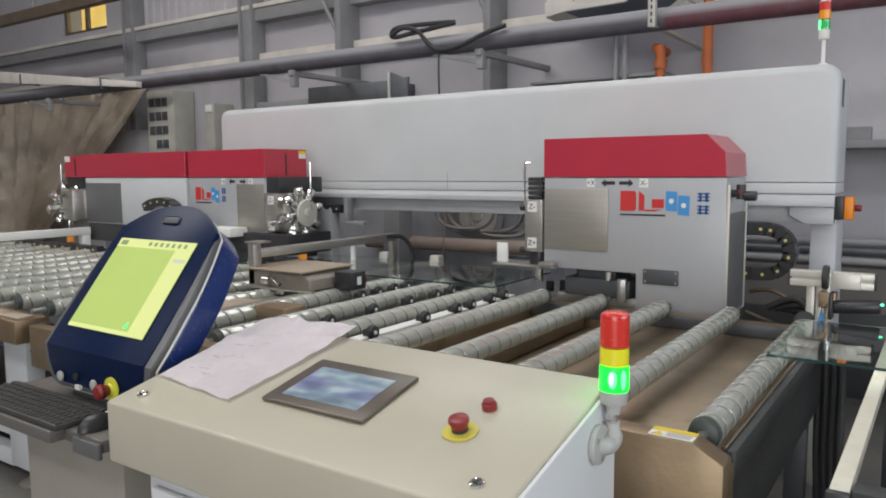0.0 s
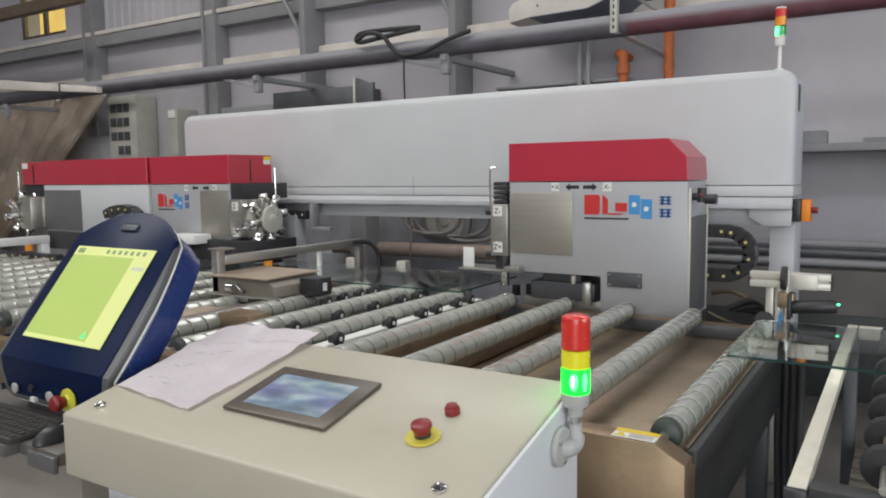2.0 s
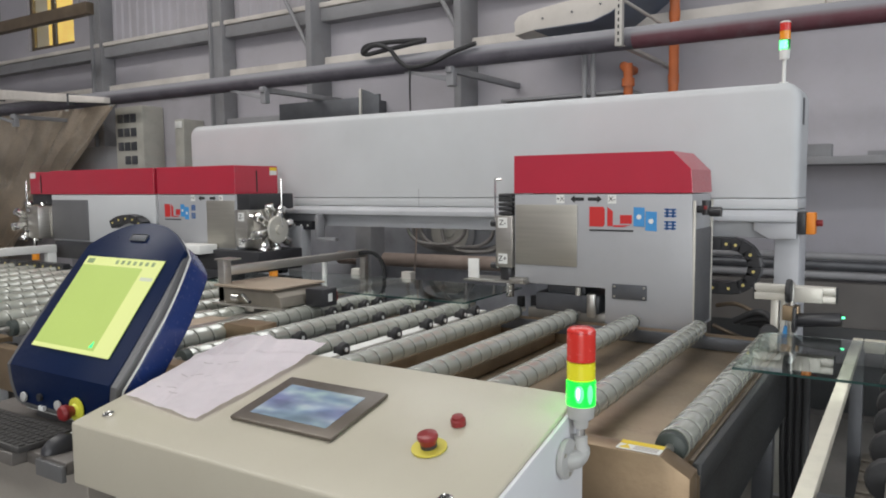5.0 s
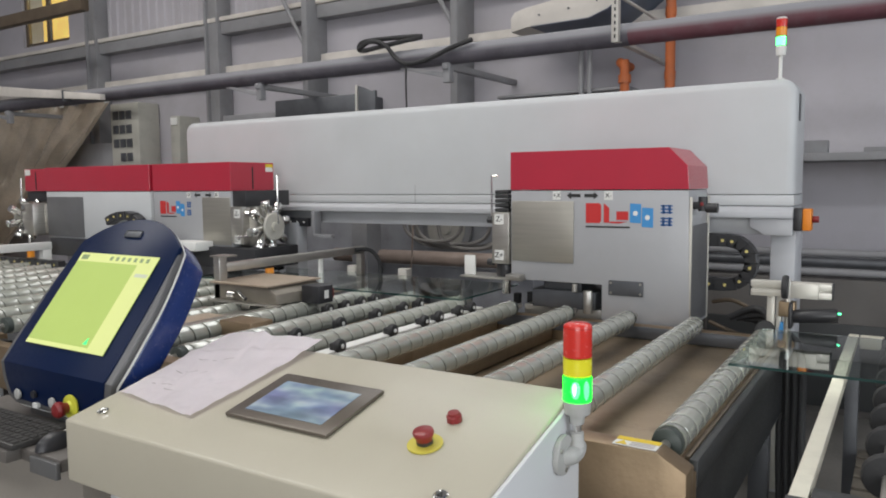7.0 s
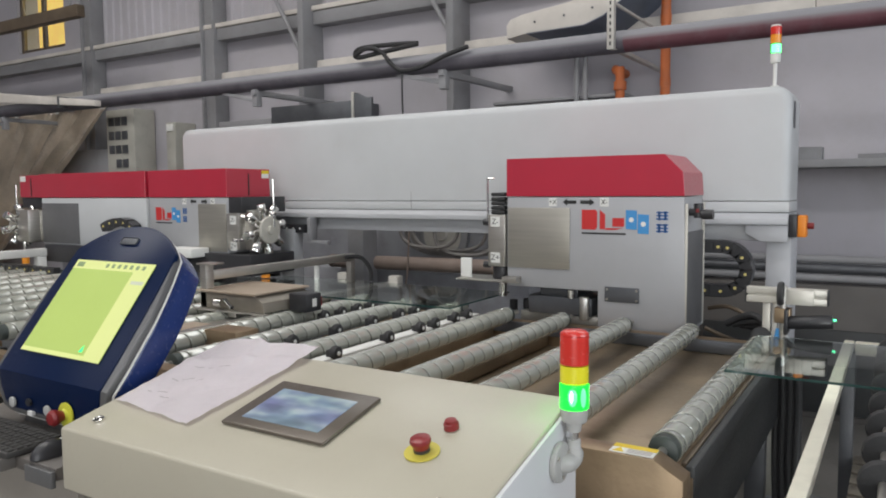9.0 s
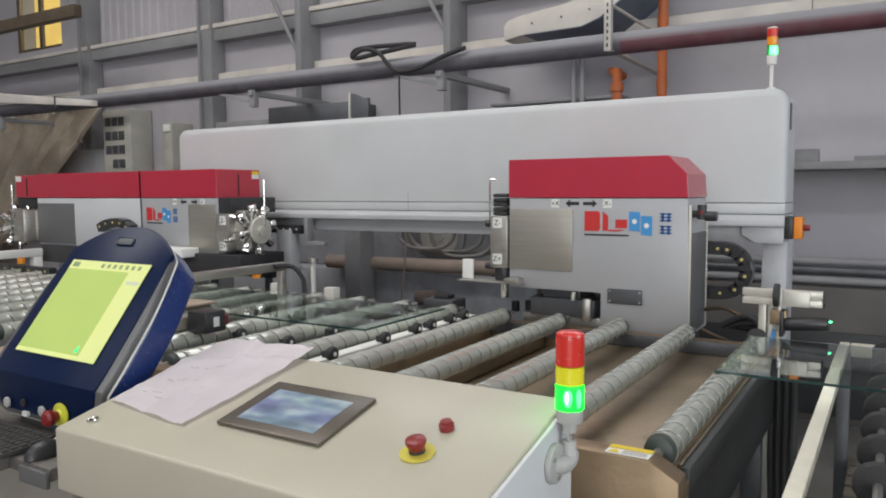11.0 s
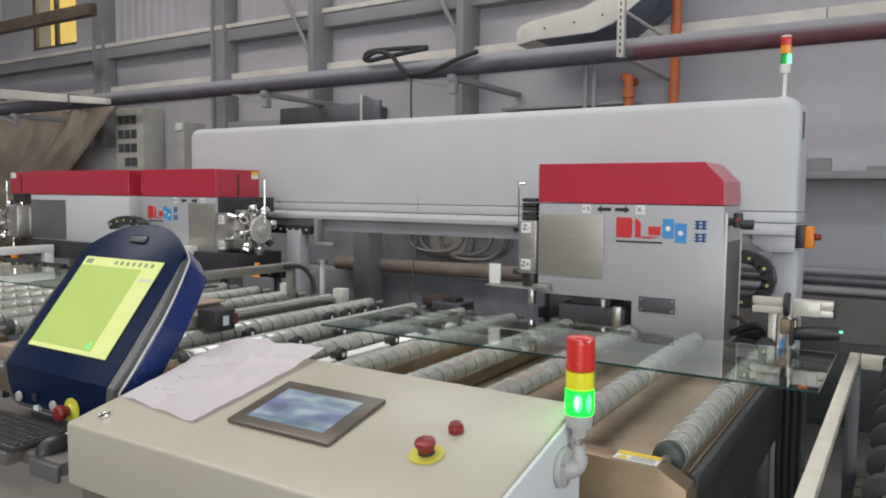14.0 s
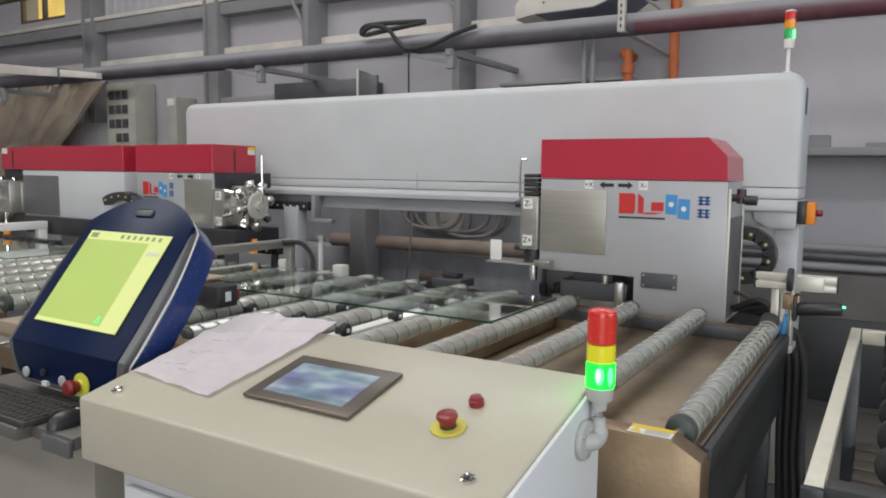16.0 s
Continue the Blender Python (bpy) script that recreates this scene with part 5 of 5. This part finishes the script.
for k in range(7):
    x = 0.03 + k * 0.30
    part("axle", cyl((x, 1.63, 0.94), (x, 3.42, 0.94), 0.010, 10), STEEL, inf)
    for j in range(8):
        y = 1.77 + j * 0.21
        part("wheel", lathe([(0.03, -0.016), (0.046, -0.014), (0.05, -0.006), (0.05, 0.006), (0.046, 0.014), (0.03, 0.016)], (x, y, 0.94), (0, 1, 0), 18), RUBBER, inf)
for k in range(16):
    y = 1.55 + k * 0.12
    part("deck_slat", box(-0.09, 2.1, y, y + 0.095, 0.42, 0.45, 0.003), SLAT, inf)
part("deck_beam", box(0.0, 0.06, 1.6, 3.42, 0.36, 0.42, 0.003), DARK_STEEL, inf)
part("deck_post", box(0.0, 0.06, 1.6, 1.66, 0, 0.36, 0.003), DARK_STEEL, inf)
part("deck_post", box(0.0, 0.06, 3.3, 3.36, 0, 0.36, 0.003), DARK_STEEL, inf)
hb = thing("hose_bundle", (-0.45, 3.3, 0), "bundle of dark hoses beneath the conveyor", "hose")
for k in range(4):
    o = 0.03 * k
    part("hose", tube([(-0.62 + o, 3.5, 0.95), (-0.48 + o, 3.45, 1.0 - o), (-0.40 + o, 3.4, 0.8), (-0.36 + o, 3.2 - o, 0.4), (-0.30 + o, 2.9, 0.12), (-0.2 + o, 2.5 - 3 * o, 0.03)], 0.016), RUBBER, hb)
bh = thing("brown_hose", (-0.6, 3.55, 0.9), "loop of brown hose beside the drill head", "hose")
part("hose", tube([(-0.72, 3.6, 1.0), (-0.62, 3.55, 1.02), (-0.52, 3.5, 0.98), (-0.46, 3.45, 0.90), (-0.5, 3.5, 0.86), (-0.62, 3.6, 0.86), (-0.74, 3.62, 0.9)], 0.010), DARK_BROWN, bh)

# ---- edge sensor stand ----
ss = thing("sensor_stand", (-0.36, 3.2, 0.6), "aluminium profile stand with a clamp and hand wheel", "sensor stand")
ab = bmesh.new()
for z in (1.105, 1.140):
    box(-0.485, -0.19, 3.18, 3.225, z, z + 0.027, 0.003, ab)
box(-0.48, -0.195, 3.19, 3.215, 1.125, 1.145, 0, ab)
xp = part("cross_profile", ab, ALU, ss)
for x in (-0.4875, -0.1875):
    part("profile_cap", box(x - 0.0025, x + 0.0025, 3.179, 3.226, 1.104, 1.168, 0.001), BLACK, xp)
part("upright_profile", box(-0.425, -0.395, 3.20, 3.235, 0.88, 1.105, 0.003), ALU, ss)
part("upright_profile", box(-0.39, -0.37, 3.205, 3.235, 0.88, 1.105, 0.003), ALU, ss)
part("clamp_wheel", lathe([(0.03, -0.012), (0.045, -0.010), (0.048, 0.0), (0.045, 0.010), (0.03, 0.012)], (-0.352, 3.15, 1.15), (1, 0, 0), 22), RUBBER, ss)
part("clamp_block", box(-0.375, -0.315, 3.15, 3.21, 1.03, 1.09, 0.004), RAIL_STEEL, ss)
part("rail_clamp", box(-0.335, -0.235, 3.165, 3.18, 1.105, 1.165, 0.003), ALU, ss)
part("shaft", cyl((-0.345, 3.17, 0.885), (-0.345, 3.17, 1.18), 0.012, 12), STEEL, ss)
part("hand_wheel", lathe([(0.010, -0.012), (0.034, -0.010), (0.038, 0.0), (0.034, 0.010), (0.010, 0.012)], (-0.414, 3.10, 0.981), (0.13, -0.98, 0.12), 22), RUBBER, ss)
part("wheel_shaft", cyl((-0.414, 3.10, 0.981), (-0.414, 3.20, 0.97), 0.01, 10), STEEL, ss)
part("blue_cylinder", cyl((-0.375, 3.19, 0.90), (-0.355, 3.19, 1.0), 0.016, 12), LOGO_BLUE, ss)
part("base_bracket", box(-0.48, -0.33, 3.12, 3.26, 0.86, 0.885, 0.003), GREY_PAINT, ss)
sn = part("sensor", cyl((-0.325, 3.16, 1.035), (-0.165, 3.16, 1.05), 0.027, 18, bevel=0.005), BLACK, ss, "black cylindrical sensor")
part("status_light", cyl((-0.165, 3.156, 1.058), (-0.155, 3.155, 1.059), 0.004, 8), LED, sn)
part("sensor_plate", box(-0.335, -0.322, 3.12, 3.20, 0.99, 1.09, 0.003), BLACK, sn)

# ---- control cabinet in the foreground ----
cab = thing("control_cabinet", (-0.98, 1.09, 0), "pale control cabinet, its sloping top tinted beige for warm light", "control cabinet")
SL = math.atan(0.2278)
part("sloping_top", prism([(0.868, 0.93), (0.868, 1.068), (1.305, 1.1685), (1.305, 0.93)], "x", -1.487, -0.487, 0.006, seg=3), CAB_WARM, cab)
part("lower_body", box(-1.41, -0.492, 0.915, 1.30, 0.06, 0.93, 0.005), CAB_SIDE, cab)
dr = part("door", box(-1.38, -0.53, 0.897, 0.914, 0.12, 0.885, 0.004), CAB_SIDE, cab)
part("door_handle", box(-0.60, -0.575, 0.888, 0.897, 0.45, 0.6, 0.003), BLACK, dr)
part("plinth", box(-1.40, -0.50, 0.93, 1.29, 0.0, 0.06, 0.003), DARK_STEEL, cab)
part("side_plate", prism([(0.872, 0.07), (0.872, 1.064), (1.302, 1.1625), (1.302, 0.07)], "x", -0.4865, -0.478, 0.002), CAB_SIDE, cab)


def on_top(x, y, w=0.0):
    """The matrix of the sloping top at (x, y), its z off the sheet."""
    return Matrix.Translation((x, y, 1.140 + 0.2278 * (y - 1.177))) @ Matrix.Rotation(SL, 4, "X") @ Matrix.Translation((0, 0, w))


def laid(bm, m):
    bmesh.ops.transform(bm, matrix=m, verts=bm.verts[:])
    return bm


HM = on_top(-0.989, 1.0865)
hm = part("touch_panel", laid(box(-0.136, 0.136, -0.094, 0.094, 0.0, 0.009, 0.004), HM), BRONZE, cab, "brown-framed touch panel")
part("display", laid(box(-0.102, 0.102, -0.067, 0.060, 0.009, 0.0098, 0), HM), HMI_SCREEN, hm, "lit bluish display")
EM = on_top(-0.664, 1.042)
es = part("emergency_stop", laid(lathe([(0.0150, 0), (0.0150, 0.010), (0.011, 0.012)], (0, 0, 0)), EM), BLACK, cab)
part("yellow_ring", laid(lathe([(0.0325, 0), (0.0325, 0.003), (0.016, 0.0035)], (0, 0, 0)), EM), STOP_YELLOW, es)
part("red_cap", laid(lathe([(0.0145, 0.008), (0.0155, 0.014), (0.0185, 0.020), (0.0195, 0.024), (0.0180, 0.0285), (0.012, 0.031), (0.003, 0.0315)], (0, 0, 0)), EM), RED_PLASTIC, es)
BMX = on_top(-0.656, 1.130)
rb = part("push_button", laid(lathe([(0.0145, 0), (0.0145, 0.011), (0.0125, 0.013)], (0, 0, 0)), BMX), RED_PLASTIC, cab)
part("button_face", laid(lathe([(0.0115, 0.012), (0.011, 0.0175), (0.006, 0.0185), (0.001, 0.0187)], (0, 0, 0)), BMX), RED_PLASTIC, rb)
for x, y in ((-1.424, 0.918), (-0.557, 0.925)):
    LM = on_top(x, y)
    lk = part("lid_lock", laid(lathe([(0.0125, 0), (0.0125, 0.003), (0.010, 0.0045), (0.0085, 0.003), (0.002, 0.003)], (0, 0, 0)), LM), CHROME, cab)
    part("key_slot", laid(prism([(-0.005, -0.004), (0.005, -0.004), (0, 0.005)], "z", 0.003, 0.0045), LM), INK, lk)

# creased paper on the cabinet
bm = bmesh.new()
pa, pb, pc, pd = Vector((-1.470, 0.990)), Vector((-1.192, 0.962)), Vector((-1.150, 1.325)), Vector((-1.462, 1.312))


def paper_top(u, v):
    """The height of the creased sheet at (u, v)."""
    p = pa.lerp(pb, u).lerp(pd.lerp(pc, u), v)
    rise = 0.0012 + 0.010 * min(1.0, 4 * min(u, 1 - u, v + 0.03)) * max(0.0, noise.noise((p.x * 9, p.y * 9, 1.0))) + 0.004 * abs(noise.noise((p.x * 26, p.y * 26, 2.0))) + 0.017 * v ** 3 * (0.4 + 0.6 * u)
    rise += 0.006 * abs(math.sin(u * 7 + v * 3)) + 0.009 * max(0.0, 1 - abs(u + 0.55 * v - 0.95) / 0.10) * (0.25 + v) + 0.006 * max(0.0, 1 - abs(v - 0.62 - 0.2 * u) / 0.07)
    return on_top(p.x, p.y).translation.z + rise


grid = []
for i in range(61):
    u = i / 60
    col = []
    for j in range(61):
        v = j / 60
        p = pa.lerp(pb, u).lerp(pd.lerp(pc, u), v)
        e = 0.010 * noise.noise((p.x * 13, p.y * 13, 4))
        col.append(bm.verts.new((p.x + e * (u - 0.5), p.y + e * (v - 0.5), paper_top(u, v))))
    grid.append(col)
for a, b in zip(grid, grid[1:]):
    for j in range(60):
        bm.faces.new((a[j], b[j], b[j + 1], a[j + 1]))
bmesh.ops.solidify(bm, geom=bm.faces[:], thickness=0.0006)
ppr = tagged(part("paper_sheet", bm, PAPER, origin=(-1.3, 1.15, 1.13), smooth=60), "creased white paper drawing lying on the cabinet", "paper")

for k in range(9):
    u, v, w = 0.18 + 0.085 * (k % 4), 0.16 + 0.2 * (k // 3) + 0.03 * (k % 2), 0.05 + 0.03 * (k % 3)
    pl = bmesh.new()
    for i in range(7):
        row = []
        for e in (0.0, 0.006):
            uu, vv = u + w * i / 6, v + e + 0.03 * (i / 6) * (k % 2)
            q = pa.lerp(pb, uu).lerp(pd.lerp(pc, uu), vv)
            row.append(pl.verts.new((q.x, q.y, paper_top(uu, vv) + 0.0012)))
        if i:
            pl.faces.new((last[0], row[0], row[1], last[1]))
        last = row
    part("print_line", pl, PRINT, ppr, smooth=0)

# signal lamp on an elbow at the cabinet's side
LX, LY = -0.4605, 1.246
t2 = tower_lamp((LX, LY), 0.0268, (1.143, 1.168, 1.215, 1.250, 1.309), True, "three-colour signal lamp glowing green on the cabinet")
part("stem", lathe([(0.0125, 1.124), (0.0135, 1.127), (0.0145, 1.140), (0.022, 1.144)], (LX, LY, 0)), LAMP_GREY, t2)
part("pole", cyl((LX, LY, 1.085), (LX, LY, 1.127), 0.0085, 14), CHROME, t2)
el = bmesh.new()
tube([(LX, LY, 1.084), (LX, LY - 0.001, 1.076), (LX - 0.002, LY - 0.012, 1.069), (LX - 0.006, LY - 0.026, 1.069), (-0.478, LY - 0.036, 1.070)], 0.0178, 16, el)
lathe([(0.0178, 1.076), (0.0170, 1.086), (0.0130, 1.092), (0.0125, 1.108), (0.010, 1.109)], (LX, LY, 0), bm=el)
part("elbow", el, LAMP_GREY, t2)
FY, FZ = LY - 0.038, 1.074
part("flange", cyl((-0.478, FY, FZ), (-0.466, FY, FZ), 0.037, 24, bevel=0.003), LAMP_GREY, t2)
for k in range(3):
    a = k * math.tau / 3 + 0.5
    part("bolt", cyl((-0.466, FY + 0.027 * math.cos(a), FZ + 0.027 * math.sin(a)), (-0.463, FY + 0.027 * math.cos(a), FZ + 0.027 * math.sin(a)), 0.004, 8), STEEL, t2)

# ---- operator console ----
con = thing("operator_console", (-1.78, 1.1, 0), "blue operator console with a lit lime-green screen", "control console")
CM = Matrix.Translation((-1.775, 1.045, 1.153)) @ Matrix.Rotation(radians(52), 4, "X")


def face_outline(w, bottom, shoulder, top, taper=0.034):
    """The console's front: sides that draw in towards a low arch on top, and cut lower corners."""
    right = [(w * 0.74, bottom), (w * 0.86, bottom + 0.012), (w * 0.95, bottom + 0.05), (w * 0.99, bottom + 0.10), (w, bottom + 0.17)]
    for k in range(1, 7):
        v = 0.10 + (shoulder - 0.10) * k / 6
        right.append((w - taper * (k / 6) ** 1.8, v))
    ws = w - taper
    pts = list(right)
    for k in range(1, 14):
        a = k / 14
        pts.append((ws * (1 - 2 * a), shoulder + (top - shoulder) * (1 - abs(1 - 2 * a) ** 2.2)))
    return pts + [(-x, y) for x, y in reversed(right)]


def chinned(bm):
    """Sets the console's front in place and bends its chin upright below a crease."""
    bmesh.ops.bisect_plane(bm, geom=bm.verts[:] + bm.edges[:] + bm.faces[:], plane_co=(0, -0.062, 0), plane_no=(0, 1, 0))
    drop = {v: max(0.0, -0.062 - v.co.y) for v in bm.verts}
    laid(bm, CM)
    for v, d in drop.items():
        v.co += Vector((0, 0.6157 * d, -0.212 * d))
    return bm


part("shell", chinned(prism(face_outline(0.243, -0.160, 0.312, 0.400), "z", -0.112, -0.026, 0.010, seg=3)), BLUE, con)
# white strip put in for the glint on the trim's edge
part("bright_edge", chinned(prism(face_outline(0.2495, -0.166, 0.319, 0.409), "z", -0.027, -0.022, 0.001, seg=1)), LABEL_WHITE, con, "white strip for the glint along the edge")
part("trim_band", chinned(prism(face_outline(0.248, -0.165, 0.320, 0.410), "z", -0.022, -0.002, 0.004)), TRIM, con, "grey trim band round the console")
fp = part("front_panel", chinned(prism(face_outline(0.226, -0.157, 0.325, 0.409, 0.010), "z", -0.012, 0.003, 0.003)), NAVY, con, "glossy navy front panel")
sc = part("screen", laid(box(-0.172, 0.170, 0.0, 0.286, 0.006, 0.0075, 0), CM), SCREEN_GREEN, con, "lit lime-green screen")
part("side_menu", laid(box(0.098, 0.170, 0.0, 0.258, 0.0075, 0.0080, 0), CM), SCREEN_YELLOW, sc)
part("tool_bar", laid(box(-0.172, 0.170, 0.258, 0.286, 0.0075, 0.0080, 0), CM), SCREEN_YELLOW, sc)
part("status_bar", laid(box(-0.172, 0.097, 0.0, 0.012, 0.0075, 0.0080, 0), CM), SCREEN_YELLOW, sc)
part("menu_field", laid(box(0.112, 0.162, 0.222, 0.232, 0.0080, 0.0084, 0), CM), SCREEN_GREY, sc)
for k in range(7):
    part("icon", laid(box(-0.03 + k * 0.026, -0.018 + k * 0.026, 0.266, 0.278, 0.0080, 0.0084, 0), CM), SCREEN_DARK, sc)
part("icon", laid(box(-0.16, -0.13, 0.264, 0.279, 0.0080, 0.0084, 0), CM), SCREEN_DARK, sc)
part("icon", laid(prism([(0.07, 0.02), (0.085, 0.02), (0.08, 0.04)], "z", 0.0080, 0.0084), CM), ICON_GREEN, sc)
part("badge_plate", laid(box(-0.035, 0.035, 0.345, 0.367, 0.004, 0.0065, 0.004), CM), DARK_STEEL, con)
CY = 1.0
for x in (-1.92, -1.761):
    part("round_button", cyl((x, CY, 1.028), (x, CY - 0.007, 1.028), 0.0135, 18, bevel=0.002), LAMP_GREY, con)
part("usb_port", box(-1.853, -1.831, CY - 0.003, CY + 0.006, 1.003, 1.014, 0), LABEL_WHITE, con)
part("key_lock", cyl((-1.845, CY, 1.037), (-1.845, CY - 0.006, 1.037), 0.010, 14), BLACK, con)
ce = part("emergency_stop", lathe([(0.030, 0.0), (0.030, 0.004), (0.016, 0.006), (0.013, 0.012)], (-1.682, CY, 1.030), (0, -1, 0)), RING_YELLOW, con, "yellow ring of a stop button")
part("red_cap", lathe([(0.013, 0.010), (0.014, 0.018), (0.019, 0.026), (0.020, 0.036), (0.015, 0.043), (0.004, 0.045)], (-1.682, CY, 1.030), (0, -1, 0)), RED_PLASTIC, ce)
part("neck", box(-1.95, -1.62, 1.04, 1.22, 0.93, 1.10, 0.01), TRIM, con)
part("pedestal", box(-2.03, -1.57, 0.95, 1.34, 0.0, 0.929, 0.006), TAUPE, con)
tray = box(-2.18, -1.70, 0.846, 1.16, 0.93, 0.962, 0.006)
box(-1.70, -1.535, 0.880, 1.16, 0.93, 0.962, 0.006, tray)
part("keyboard_tray", tray, TRAY, con)
part("tray_lip", box(-1.64, -1.533, 0.868, 0.880, 0.918, 0.956, 0.002), TRIM, con)
kb = thing("keyboard", (-1.93, 0.92, 0.962), "black keyboard on the console's tray", "keyboard")
part("keyboard_base", box(-2.15, -1.682, 0.852, 1.00, 0.962, 0.978, 0.005), KEY_TOP, kb)
key = mesh_from(box(-0.0085, 0.0085, -0.0085, 0.0085, 0, 0.0035, 0.0015, seg=1), "key", KEY_TOP)
for r in range(6):
    for c in range(21):
        k_ = new("key", key)
        k_.parent = kb
        k_.location = Vector((-2.137 + c * 0.0221, 0.866 + r * 0.0225, 0.978)) - kb.location
ms = thing("computer_mouse", (-1.625, 0.922, 0.962), "black computer mouse beside the keyboard", "mouse")
mb = bmesh.new()
bmesh.ops.create_uvsphere(mb, u_segments=20, v_segments=12, radius=1)
for v in mb.verts:
    v.co = Vector((v.co.x * 0.027, v.co.y * 0.050, max(v.co.z, -0.05) * 0.036))
bmesh.ops.translate(mb, verts=mb.verts[:], vec=(-1.625, 0.925, 0.964))
part("mouse_shell", mb, BLACK, ms)
part("scroll_wheel", cyl((-1.628, 0.950, 0.990), (-1.622, 0.950, 0.990), 0.007, 10), LABEL_WHITE, ms)

# pale rail over the far rollers
fr_ = thing("cross_rail", (-5.85, 3.0, 0), "pale painted rail reaching over the far rollers", "rail")
part("rail_bar", box(-5.76, -5.70, 1.45, 3.285, 1.075, 1.135, 0.004), LABEL_WHITE, fr_)
for y in (1.46, 3.34 - 0.13):
    part("rail_post", box(-5.76, -5.70, y, y + 0.07, 0.0, 1.074, 0.004), LABEL_WHITE, fr_)


# ---- what moves ----
GLASS_SPEED = 0.566


def ride(t):
    """How far the rollers have carried the panes to the left by t."""
    s = t - 11.0
    return 0.0 if s <= -0.12 else (GLASS_SPEED * (s + 0.12) ** 2 / 0.48 if s < 0.12 else GLASS_SPEED * s)


def motions():
    back = [(0.0, 0.0), (8.7, 0.0), (8.9, -0.02), (9.0, -0.06), (9.1, -0.10), (9.2, -0.15), (9.6, -0.40), (9.9, -0.57), (10.1, -0.635), (10.25, -0.645), (16.0, -0.645)]
    p = car.location.copy()
    walk(car, [(t, pose(p.x, p.y + d, p.z)) for t, d in back])
    g = glass_1.location.copy()
    steps = [(10.7, 0.0)] + [(10.9 + 0.1 * k, ride(10.9 + 0.1 * k)) for k in range(4)] + [(12.0, ride(12.0)), (14.0, ride(14.0)), (16.0, ride(16.0))]
    walk(glass_1, [(t, pose(g.x, g.y + d * 0.69 / 0.645, g.z)) for t, d in back[:-1]] + [(t, pose(g.x - d, g.y - 0.69, g.z)) for t, d in steps])
    g = glass_2.location.copy()
    walk(glass_2, [(0.0, pose(*g)), (9.0, pose(*g))] + [(t, pose(g.x - d, g.y, g.z)) for t, d in steps])
    # the rollers turn under the panes
    turn_rows = [(0.0, 0.0), (10.86, 0.0)]
    t = 10.95
    while t < 16.0:
        turn_rows.append((t, -math.degrees(ride(t) / (R0 + 0.0098))))
        t += 1 / 15
    turn_rows.append((16.0, -math.degrees(ride(16.0) / (R0 + 0.0098))))
    for ro in ROLLERS:
        p = ro.location.copy()
        walk(ro, [(t, pose(p.x, p.y, p.z, 0, a, 0)) for t, a in turn_rows])
    # the added drum's lit side comes round to the front about once a second
    p = blinker.location.copy()
    toward = math.degrees(math.atan2(-4.06, 0.56))
    walk(blinker, [(0.2 * k, pose(p.x, p.y, p.z, 0, 0, toward + 360 * (0.2 * k - 0.335) / 0.958)) for k in range(81)])
    # heads slide along the beam, spindles lift
    def slide(ob, shift, t0, t1, lifts=()):
        p = ob.location.copy()
        times = sorted({0.0, t0, t0 + 0.15, t1 - 0.15, t1, 16.0, *(t for t, _ in lifts)})
        def at(t):
            f = min(1, max(0, (t - t0) / (t1 - t0)))
            f = f * f * (3 - 2 * f)
            z = 0.0
            for (a, za), (b, zb) in zip(lifts, lifts[1:]):
                if a <= t <= b:
                    z = za + (zb - za) * (t - a) / (b - a)
            if lifts and t >= lifts[-1][0]:
                z = lifts[-1][1]
            return pose(p.x + shift * f, p.y, p.z + z)
        walk(ob, [(t, at(t)) for t in times])
    up = ((0.0, 0.0), (7.0, 0.0), (7.5, 0.015), (7.9, 0.021), (16.0, 0.021))
    slide(hd, 0.138, 10.75, 11.55)
    slide(zs, 0.0, 10.75, 11.55, up)
    slide(ech, 0.069, 10.75, 11.55)
    up2 = ((0.0, 0.0), (7.95, 0.0), (8.45, 0.019), (16.0, 0.019))
    slide(ln, -0.175, 10.6, 11.6)
    slide(lch, -0.175, 10.6, 11.6)
    slide(ts, 0.03, 10.6, 11.6, up2)
    slide(lf, -0.285, 10.9, 12.0)


motions()
